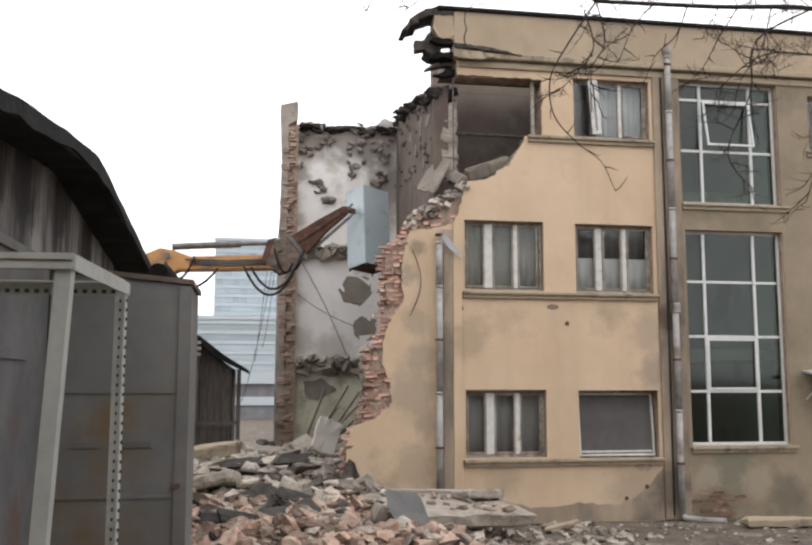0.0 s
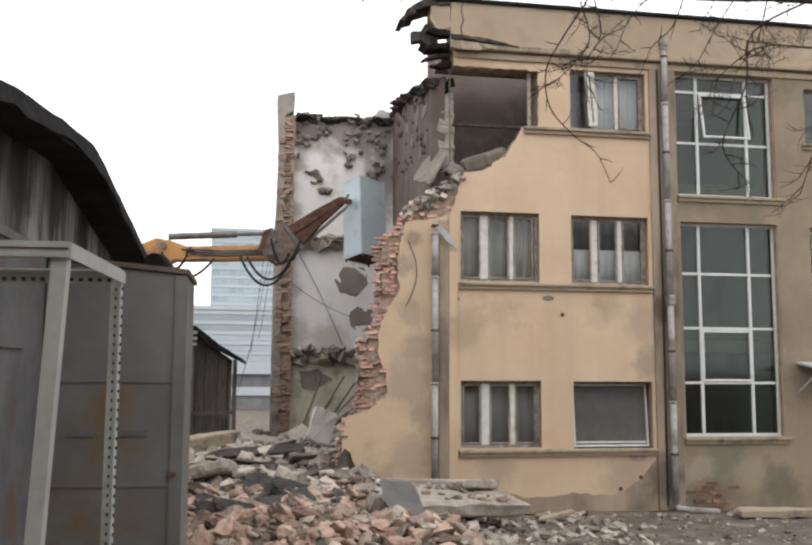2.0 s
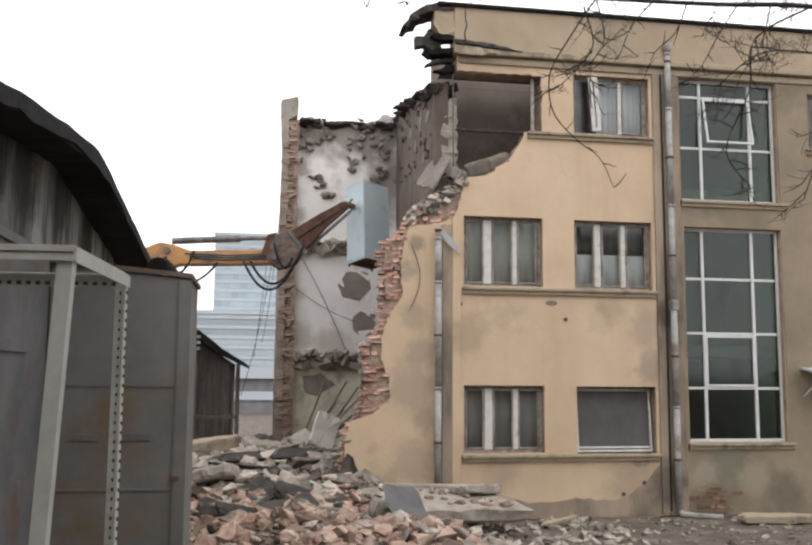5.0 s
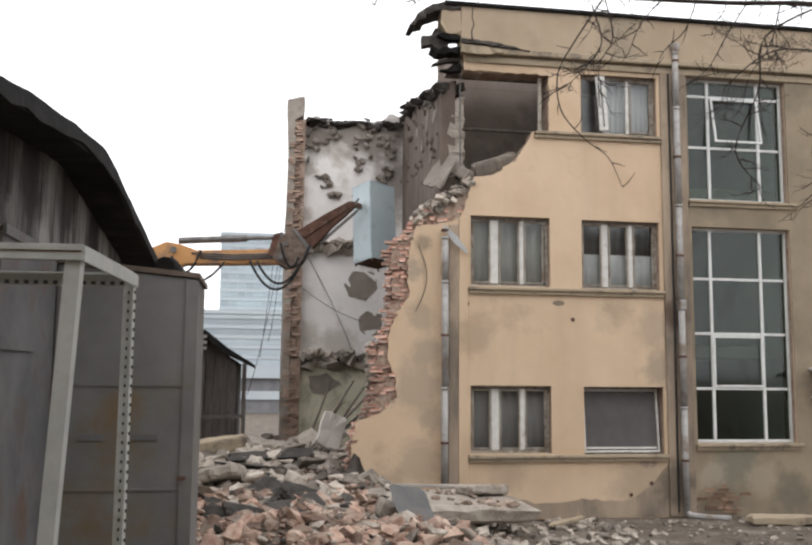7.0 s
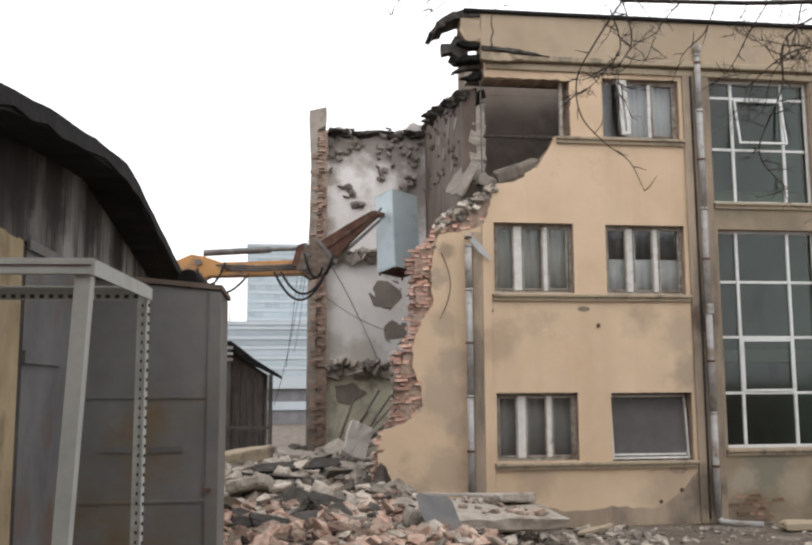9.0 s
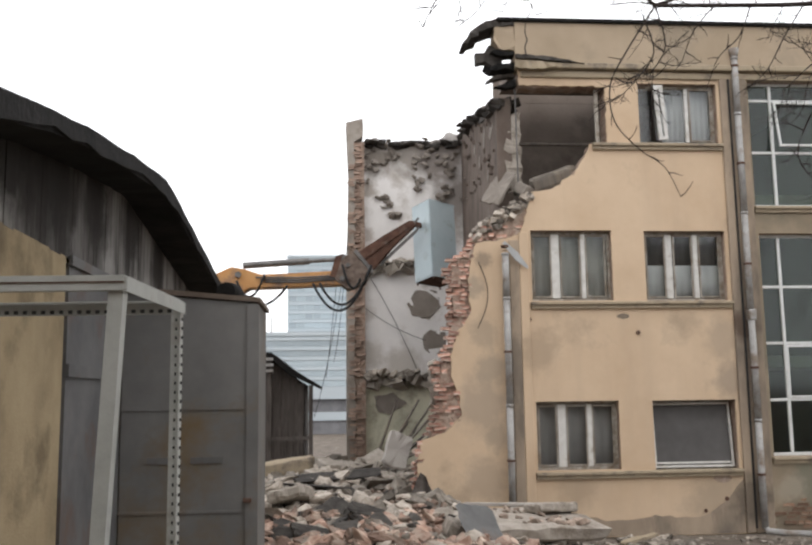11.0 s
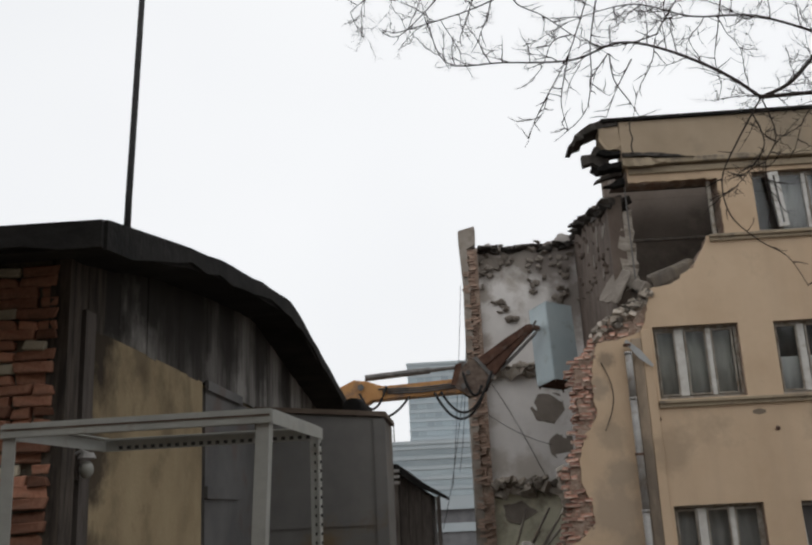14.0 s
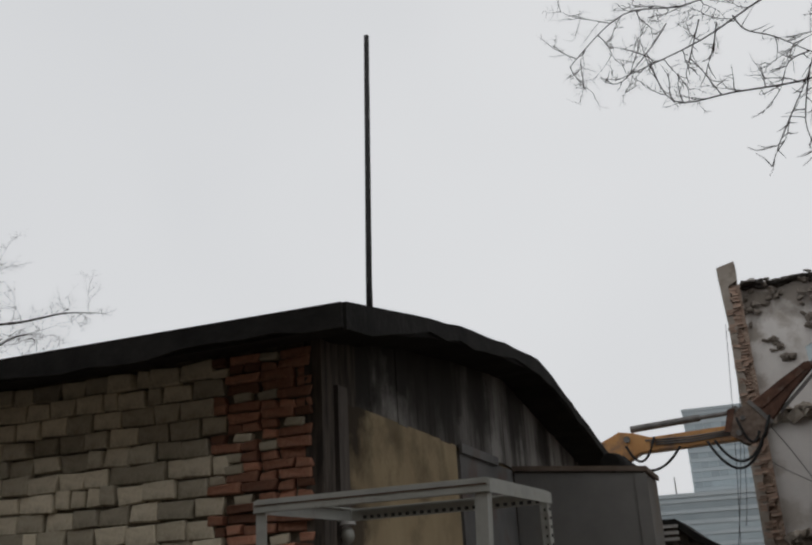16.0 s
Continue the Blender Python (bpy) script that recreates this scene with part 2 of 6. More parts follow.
M_DARKMETAL = mat("dark sheet steel door", (0.08, 0.08, 0.08), (0.15, 0.148, 0.145), 1.4, 0.65, 0.15, 20, metal=0.1, dirt=(0.11, 0.062, 0.04), dirt_at=0.62, dirt_scale=1.6, colour_share=0.9)
M_WHITESTEEL = mat("white painted steel angle", (0.30, 0.31, 0.29), (0.40, 0.41, 0.385), 7.0, 0.5, 0.15, 40, dirt=(0.2, 0.175, 0.14), dirt_at=0.64, dirt_scale=7, colour_share=0.88)
M_FRAME_OLD = mat("grimy grey brown window paint", (0.38, 0.345, 0.295), (0.58, 0.535, 0.465), 8.0, 0.7, 0.3, 50, dirt=(0.28, 0.22, 0.165), dirt_at=0.55, dirt_scale=6)
M_FRAME = mat("flaking white window paint", (0.56, 0.55, 0.52), (0.70, 0.69, 0.655), 8.0, 0.6, 0.3, 50, dirt=(0.36, 0.31, 0.25), dirt_at=0.63, dirt_scale=6, colour_share=0.85)
M_PIPE = mat("galvanised pipe", (0.40, 0.39, 0.375), (0.56, 0.55, 0.53), 5.0, 0.62, 0.2, 30, metal=0.1, dirt=(0.28, 0.22, 0.17), dirt_at=0.58, dirt_scale=3, colour_share=0.62)
M_ORANGE = mat("excavator orange paint", (0.60, 0.29, 0.09), (0.71, 0.37, 0.13), 3.0, 0.55, 0.15, 40, dirt=(0.28, 0.17, 0.11), dirt_at=0.56, dirt_scale=2.5)
M_RUST = mat("dark rusty steel", (0.085, 0.045, 0.032), (0.19, 0.10, 0.07), 5.0, 0.75, 0.4, 40, dirt=(0.24, 0.19, 0.16), dirt_at=0.62, dirt_scale=4)
M_STEEL = mat("greasy grey steel", (0.13, 0.125, 0.12), (0.25, 0.24, 0.23), 6.0, 0.55, 0.2, 40, metal=0.4)
M_RUBBER = mat("black rubber", (0.015, 0.015, 0.016), (0.03, 0.03, 0.03), 8.0, 0.7, 0.1, 30, colour_share=1.0)
M_CABINET = mat("pale blue enamelled steel", (0.52, 0.63, 0.67), (0.60, 0.70, 0.73), 1.5, 0.4, 0.06, 20, dirt=(0.36, 0.40, 0.38), dirt_at=0.64, dirt_scale=2.5)
M_BARK = mat("dark bark", (0.035, 0.028, 0.024), (0.075, 0.06, 0.052), 12.0, 0.95, 0.5, 60)
M_CHAR = mat("charred tarred timber", (0.022, 0.019, 0.017), (0.085, 0.07, 0.058), 5.0, 0.95, 0.6, 30, stretch=(4, 4, 0.5), vary=0.3, colour_share=1.0)
M_ANNEX = mat("old brown boards", (0.09, 0.077, 0.069), (0.185, 0.162, 0.146), 4.0, 0.93, 0.5, 30, stretch=(4, 4, 0.6), dirt=(0.06, 0.05, 0.044), dirt_at=0.6, dirt_scale=1.0)
# the haze of distance is painted into these three pale colours
M_TOWER = mat("blue grey cladding with haze mixed in", (0.46, 0.53, 0.565), (0.52, 0.585, 0.615), 0.15, 0.6, 0.0, colour_share=0.78)
M_TOWERBAND = mat("white spandrel with haze mixed in", (0.50, 0.56, 0.595), (0.55, 0.605, 0.635), 0.15, 0.7, 0.0, colour_share=0.78)
M_TOWERGLASS = mat("far glass with haze mixed in", (0.36, 0.43, 0.465), (0.44, 0.51, 0.545), 0.12, 0.25, 0.0, vary=0.15, colour_share=0.78)
M_CURTAIN = mat("grey white curtain", (0.50, 0.52, 0.52), (0.62, 0.64, 0.64), 3.0, 0.95, 0.1, 30)
M_BLIND = mat("grey roller blind", (0.24, 0.235, 0.23), (0.30, 0.295, 0.29), 2.0, 0.9, 0.1, 30)
M_SHEETWHITE = mat("white tin sheet", (0.55, 0.57, 0.58), (0.68, 0.70, 0.71), 4.0, 0.5, 0.1, 30)
M_PINK = mat("pale inner plaster", (0.50, 0.46, 0.42), (0.62, 0.58, 0.53), 2.0, 0.93, 0.3, 30)


def glass(name, tint):
    m = bpy.data.materials.new(name)
    m.use_nodes = True
    p = m.node_tree.nodes["Principled BSDF"]
    p.inputs["Base Color"].default_value = (*tint, 1)
    p.inputs["Roughness"].default_value = 0.06
    p.inputs["Transmission Weight"].default_value = 1.0
    p.inputs["IOR"].default_value = 1.45
    return m


M_BRICK_DUSTY = mat("dusty old brick", (0.36, 0.235, 0.175), (0.55, 0.41, 0.33), 6.0, 0.95, 0.5, 40, dirt=(0.44, 0.37, 0.31), dirt_at=0.55, dirt_scale=4, vary=0.35)
M_ROOFBITS = mat("dusty roofing scraps", (0.045, 0.04, 0.036), (0.11, 0.10, 0.09), 4.0, 0.95, 0.5, 25, island=0.4)
M_PATCH = mat("worn plaster patch", (0.50, 0.405, 0.295), (0.60, 0.485, 0.355), 2.5, 0.93, 0.35, 50, dirt=(0.36, 0.29, 0.2), dirt_at=0.55, dirt_scale=2.5)

M_STAIN = mat("dark streaked render", (0.17, 0.152, 0.135), (0.31, 0.27, 0.225), 2.0, 0.93, 0.4, 50, stretch=(2.5, 2.5, 0.3), dirt=(0.36, 0.30, 0.23), dirt_at=0.62, dirt_scale=1.5)
M_ROOM = mat("smoke brown room wall", (0.27, 0.222, 0.187), (0.38, 0.322, 0.277), 1.0, 0.95, 0.4, 20, dirt=(0.21, 0.172, 0.145), dirt_at=0.6, dirt_scale=0.8)
M_FRAME_METAL = mat("white painted steel window bar", (0.62, 0.64, 0.62), (0.74, 0.75, 0.73), 8.0, 0.5, 0.15, 50, dirt=(0.4, 0.38, 0.33), dirt_at=0.68, dirt_scale=6, colour_share=0.85)
M_GLASS_GREEN = glass("green tinted stair glass", (0.27, 0.37, 0.305))
M_NET = mat("pale grey net curtain", (0.40, 0.40, 0.385), (0.50, 0.50, 0.48), 2.5, 0.95, 0.1, 30)
M_GLASS = glass("old window glass", (0.92, 0.94, 0.93))
M_BLIND_DARK = mat("dark grey blind", (0.12, 0.115, 0.113), (0.155, 0.15, 0.147), 2.0, 0.9, 0.1, 30)


# ---- mesh helpers ----
def box(bm, x0, x1, y0, y1, z0, z1, m=None):
    vs = [bm.verts.new(v) for v in ((x0, y0, z0), (x1, y0, z0), (x1, y1, z0), (x0, y1, z0), (x0, y0, z1), (x1, y0, z1), (x1, y1, z1), (x0, y1, z1))]
    if m is not None:
        for v in vs:
            v.co = m @ v.co
    for f in ((3, 2, 1, 0), (4, 5, 6, 7), (0, 1, 5, 4), (1, 2, 6, 5), (2, 3, 7, 6), (3, 0, 4, 7)):
        bm.faces.new([vs[i] for i in f])
    return vs


def mesh_of(name, bm, material, smooth=False):
    bmesh.ops.recalc_face_normals(bm, faces=bm.faces)
    me = bpy.data.meshes.new(name)
    bm.to_mesh(me)
    bm.free()
    me.materials.append(material)
    if smooth:
        for f in me.polygons:
            f.use_smooth = len(f.vertices) <= 4
    return me


def part(name, bm, material, parent=None, label="", smooth=False, bevel=0.0):
    if bevel:
        bmesh.ops.bevel(bm, geom=list(bm.edges), offset=bevel, segments=1, affect="EDGES")
    ob = new(name, mesh_of(name, bm, material, smooth))
    if parent:
        ob.parent = parent
    return tagged(ob, label)


def boxpart(name, x0, x1, y0, y1, z0, z1, material, parent=None, label="", bevel=0.0, m=None):
    bm = bmesh.new()
    box(bm, x0, x1, y0, y1, z0, z1, m)
    return part(name, bm, material, parent, label, bevel=bevel)


def ragged(points, step=0.09, amount=0.035, seed=1, keep=()):
    """A polyline cut into short steps that stray from it."""
    rnd = random.Random(seed)
    out = []
    for i in range(len(points) - 1):
        (a, b), (c, d) = points[i], points[i + 1]
        k = max(1, int(math.hypot(c - a, d - b) / step))
        for j in range(k):
            f = j / k
            jig = 0 if (j == 0 and i in keep) else amount
            out.append((a + (c - a) * f + rnd.uniform(-jig, jig), b + (d - b) * f + rnd.uniform(-jig, jig)))
    out.append(points[-1])
    return out


def sheet(bm, outer, holes, lift, y0, y1):
    """A flat plate with openings, thick from y0 to y1; lift turns (u, v, depth) into a place."""
    edges = []
    for loop in (outer, *holes):
        vs = [bm.verts.new(lift(u, v, y0)) for u, v in loop]
        edges += [bm.edges.new((vs[i], vs[(i + 1) % len(vs)])) for i in range(len(vs))]
    got = bmesh.ops.triangle_fill(bm, edges=edges, use_beauty=True)
    faces = [g for g in got["geom"] if isinstance(g, bmesh.types.BMFace)]
    ext = bmesh.ops.extrude_face_region(bm, geom=faces)
    d = Vector(lift(0, 0, y1)) - Vector(lift(0, 0, y0))
    for g in ext["geom"]:
        if isinstance(g, bmesh.types.BMVert):
            g.co += d


def rect(x0, x1, z0, z1):
    return [(x0, z0), (x1, z0), (x1, z1), (x0, z1)]


FRONT = lambda u, v, d: (u, d, v)
SIDE = lambda u, v, d: (d, u, v)


def tube(bm, pts, r0, r1=None, sides=8):
    """A round rod along a line of points, tapering from r0 to r1."""
    r1 = r0 if r1 is None else r1
    pts = [Vector(p) for p in pts]
    rings = []
    for i, p in enumerate(pts):
        d = (pts[min(i + 1, len(pts) - 1)] - pts[max(i - 1, 0)]).normalized()
        up = Vector((0, 0, 1)) if abs(d.z) < 0.9 else Vector((1, 0, 0))
        a = d.cross(up).normalized()
        b = d.cross(a)
        r = r0 + (r1 - r0) * i / max(1, len(pts) - 1)
        rings.append([bm.verts.new(p + r * (math.cos(t) * a + math.sin(t) * b)) for t in (2 * math.pi * k / sides for k in range(sides))])
    for q, s in zip(rings, rings[1:]):
        for k in range(sides):
            bm.faces.new((q[k], q[(k + 1) % sides], s[(k + 1) % sides], s[k]))
    bm.faces.new(rings[0][::-1])
    bm.faces.new(rings[-1])


def sag(a, b, drop, n=12):
    a, b = Vector(a), Vector(b)
    return [a.lerp(b, i / n) - Vector((0, 0, drop * 4 * (i / n) * (1 - i / n))) for i in range(n + 1)]


def chunk(bm, x, y, z, sx, sy, sz, rnd, rough=0.13):
    """One broken lump: a box with its corners knocked about, turned at random."""
    m = pose(x, y, z, rnd.uniform(-35, 35), rnd.uniform(-35, 35), rnd.uniform(0, 360))
    for v in box(bm, -sx, sx, -sy, sy, -sz, sz):
        v.co = m @ Vector([c * rnd.uniform(1 - 2 * rough, 1 + rough) for c in v.co])


def rock_shapes(n, seed, rough=0.0):
    """Hulls of scattered points: broken lumps, to be laid many times."""
    r = random.Random(seed)
    out = []
    for i in range(n):
        bm = bmesh.new()
        for k in range(22):
            v = Vector((r.uniform(-1, 1), r.uniform(-1, 1), r.uniform(-1, 1)))
            bm.verts.new(v / max(abs(c) for c in v) * r.uniform(0.82, 1.0))
        got = bmesh.ops.convex_hull(bm, input=list(bm.verts))
        bmesh.ops.delete(bm, geom=[g for g in got["geom_interior"] if isinstance(g, bmesh.types.BMVert)], context="VERTS")
        if rough:
            bmesh.ops.subdivide_edges(bm, edges=list(bm.edges), cuts=1)
            bmesh.ops.triangulate(bm, faces=list(bm.faces))
            for v in bm.verts:
                v.co += Vector((r.uniform(-1, 1), r.uniform(-1, 1), r.uniform(-1, 1))) * rough
        bm.verts.index_update()
        out.append((np.array([v.co[:] for v in bm.verts]), [[v.index for v in f.verts] for f in bm.faces]))
        bm.free()
    return out


ROCKS = rock_shapes(24, 6)
ROUGH_ROCKS = rock_shapes(30, 9, 0.085)


class Heap:
    """Many lumps gathered into one mesh."""

    def __init__(self, shapes=None):
        self.v, self.f, self.n = [], [], 0
        self.shapes = shapes or ROCKS

    def add(self, x, y, z, sx, sy, sz, rnd, tilt=35):
        co, faces = rnd.choice(self.shapes)
        m = np.array(pose(0, 0, 0, rnd.uniform(-tilt, tilt), rnd.uniform(-tilt, tilt), rnd.uniform(0, 360)).to_3x3())
        p = (co * np.array((sx, sy, sz))) @ m.T + np.array((x, y, z))
        self.v += [tuple(q) for q in p]
        self.f += [[i + self.n for i in f] for f in faces]
        self.n += len(co)

    def make(self, name, material):
        me = bpy.data.meshes.new(name)
        me.from_pydata(self.v, [], self.f)
        me.materials.append(material)
        return new(name, me)


def thing(name, label, category, group="", kind="", at=(0, 0, 0)):
    e = new(name)
    e.location = at
    e.empty_display_size = 0.2
    return tagged(e, label, category, group, kind)


def smooth_step(a, b, x):
    t = min(1, max(0, (x - a) / (b - a)))
    return t * t * (3 - 2 * t)


def ground_z(x, y):
    """Height of the ground: raised yard by the camera, rubble heap before the broken end."""
    z = 0.9 * (1 - smooth_step(5.5, 9.5, y))
    heap = smooth_step(4.6, 1.2, x) * smooth_step(-6, -1.0, x) * smooth_step(9.0, 12.0, y) * (1 - smooth_step(24, 30, y))
    z += heap * (0.62 + 0.15 * smooth_step(13, 21, y))
    z += heap * 0.28 * noise.noise((x * 0.9, y * 0.9, 3.0))
    z += 0.04 * noise.noise((x * 2.5, y * 2.5, 7.0)) * smooth_step(60, 20, abs(y)) * smooth_step(60, 20, abs(x))
    return z


# ---- ground: one sheet to the horizon ----
def axis(lo, hi, step):
    mid = [lo + step * i for i in range(int((hi - lo) / step) + 1)]
    out = [lo - d for d in (3, 8, 20, 60, 200, 700, 2500)][::-1]
    return out + mid + [hi + d for d in (3, 8, 20, 60, 200, 700, 2500)]


def build_ground():
    xs, ys = axis(-8, 14, 0.2), axis(-4, 30, 0.2)
    vs = [(x, y, ground_z(x, y)) for y in ys for x in xs]
    n = len(xs)
    fs = [(j * n + i, j * n + i + 1, (j + 1) * n + i + 1, (j + 1) * n + i) for j in range(len(ys) - 1) for i in range(n - 1)]
    me = bpy.data.meshes.new("ground")
    me.from_pydata(vs, [], fs)
    me.materials.append(M_GROUND)
    for f in me.polygons:
        f.use_smooth = True
    tagged(new("ground", me), "dusty yard of trodden earth and fine rubble", "ground", kind="structure")


build_ground()

# ---- unseen block added behind the camera to cut sky light on the yard ----
SKY_BLOCK = thing("sky_block", "plain rendered block, unseen, added to cut sky light", "building")
bm = bmesh.new()
box(bm, -16.0, 18.0, -12.0, -4.5, 0.0, 8.5)
part("wall", bm, M_PLASTER_OLD, SKY_BLOCK)
bm = bmesh.new()
box(bm, -16.4, 18.4, -12.4, -4.1, 8.5, 8.8)
part("roof", bm, M_TAR, SKY_BLOCK)

# ---- the half demolished building ----
FY = 16.0          # front face
RY = 24.4          # inner face of the rear wall
OPEN = {           # openings in the front wall: x0, x1, z0, z1
    "g1": (3.70, 5.21, 1.17, 2.38), "g2": (5.83, 7.38, 1.12, 2.37),
    "m1": (3.70, 5.21, 4.19, 5.49), "m2": (5.83, 7.37, 4.18, 5.48),
    "t2": (5.85, 7.38, 7.16, 8.32),
    "su": (8.00, 10.07, 5.95, 8.40), "sl": (8.03, 10.06, 1.34, 5.43),
    "r1": (10.75, 12.3, 7.10, 8.22), "r2": (10.75, 12.3, 4.1, 5.4), "d1": (10.40, 11.9, 0.02, 2.50),
}
PLASTER_EDGE = [(1.72, 0.0), (1.69, 0.51), (1.55, 0.86), (1.55, 1.31), (1.65, 1.76), (2.05, 1.85), (2.35, 2.17), (2.32, 2.53), (2.18, 2.86), (2.19, 3.23), (2.31, 3.6), (2.57, 3.98), (2.53, 4.35), (2.56, 4.83), (2.69, 5.26), (3.14, 5.32), (3.51, 5.43), (3.68, 5.97), (3.71, 6.20), (4.15, 6.28), (4.55, 6.55), (4.81, 6.96), (4.88, 7.13), (5.22, 7.13), (5.22, 8.25), (3.58, 8.25), (3.55, 8.56)]
BRICK_EDGE = [(1.70, 0.0), (1.65, 0.55), (1.51, 0.82), (1.42, 1.13), (1.5, 1.49), (1.65, 1.76), (1.72, 2.12), (1.9, 2.53), (1.79, 2.76), (1.85, 3.04), (2.04, 3.41), (2.1, 3.97), (2.09, 4.53), (2.09, 4.96), (2.42, 5.11), (2.64, 5.45), (2.83, 5.77)]


def at_height(line, z):
    """x of a rising line of (x, z) at the height z."""
    for (a, b), (c, d) in zip(line, line[1:]):
        if b <= z <= d:
            return a + (c - a) * (z - b) / max(1e-6, d - b)
    return line[-1][0]


def build_front():
    holes = [rect(*OPEN[k]) for k in OPEN]
    outer = ragged(PLASTER_EDGE, 0.08, 0.022, 3, keep=(21, 22, 23, 24, 25))[:-1] + [(3.55, 8.56), (14.0, 8.56), (14.0, 0.0)]
    bm = bmesh.new()
    sheet(bm, outer, holes, FRONT, FY, FY + 0.05)
    skin = tagged(part("wall_front", bm, M_PLASTER), "peach plastered front wall, broken off at its end", "wall", kind="structure")
    core = [(x + 0.16, z) for x, z in BRICK_EDGE] + [(3.3, 5.75), (3.72, 5.95), (4.1, 6.22), (4.5, 6.5), (4.86, 7.0), (4.9, 7.13), (5.22, 7.13), (5.22, 8.25), (3.6, 8.25), (3.6, 8.56)]
    bm = bmesh.new()
    sheet(bm, ragged(core, 0.1, 0.03, 5, keep=(22, 23, 24, 25))[:-1] + [(3.6, 8.56), (14.0, 8.56), (14.0, 0.0)], holes, FRONT, FY + 0.054, FY + 0.42)
    tagged(part("masonry_core", bm, M_CORE, skin), "rough broken masonry behind the plaster")
    return skin


WALL = build_front()

M_PARAPET = mat("weathered parapet plaster", (0.47, 0.372, 0.262), (0.57, 0.455, 0.33), 0.9, 0.92, 0.35, 55, dirt=(0.40, 0.33, 0.245), dirt_at=0.58, dirt_scale=0.7, streak=(0.42, 0.345, 0.255))
# stained strips beside the two rain pipes, and the band under the cornice
for x0, x1, z1, m in ((3.29, 3.47, 5.3, M_PLASTER_OLD), (3.475, 3.64, 5.45, M_PLASTER), (7.44, 7.60, 8.5, M_PLASTER_OLD), (7.605, 7.80, 8.5, M_PLASTER_OLD), (7.805, 7.96, 8.5, M_PLASTER_OLD)):
    tagged(boxpart("trim", x0, x1, FY - 0.045, FY + 0.01, 0.02, z1, m, bevel=0.008), "stained rendered pilaster strip of the front", "pilaster", kind="structure")
bm = bmesh.new()
sheet(bm, [(7.965, 0.01), (14.0, 0.01), (14.0, 8.39), (7.965, 8.39)], [rect(*[v + (0.001 if i % 2 else -0.001) for i, v in enumerate(OPEN[k])]) for k in ("sl", "r1", "r2")] + [rect(8.0, 10.07, 5.95, 8.385)], FRONT, FY - 0.014, FY + 0.01)
tagged(part("wall_stair_bay", bm, M_PLASTER_SIDE), "dirty beige plastered stair bay of the front", "wall", kind="structure")
bm = bmesh.new()
sheet(bm, [(3.66, 0.02)] + ragged([(3.66, 0.30), (4.3, 0.42), (5.0, 0.28), (5.9, 0.36), (6.6, 0.30), (7.1, 0.62), (7.43, 0.95)], 0.12, 0.03, 14) + [(7.43, 0.02)], [], FRONT, FY - 0.012, FY + 0.01)
tagged(part("trim", bm, M_PLASTER_OLD), "damp stained plinth along the wall foot", "plinth", kind="structure")
tagged(boxpart("trim", 3.5, 14.0, FY - 0.14, FY + 0.3, 8.55, 8.66, M_TRIM, bevel=0.015), "cream cornice moulding under the parapet", "cornice", kind="structure")
tagged(boxpart("trim", 3.6, 14.0, FY - 0.05, FY + 0.02, 8.40, 8.52, M_TRIM, bevel=0.01), "cream moulded band under the cornice", "cornice", kind="structure")
tagged(boxpart("parapet", 3.5, 14.0, FY - 0.10, FY + 0.35, 8.66, 9.45, M_PARAPET, bevel=0.01), "peach plastered parapet of the flat roof", "parapet", kind="structure")
tagged(boxpart("parapet_cap", 3.17, 14.0, FY - 0.16, FY + 0.5, 9.45, 9.52, M_TAR, bevel=0.01), "black bitumen felt along the roof edge", "roof edge", kind="structure")


def askew(y):
    """The cross wall is not square to the front: its shift at the depth y."""
    return 0.062 * (y - 16.45)


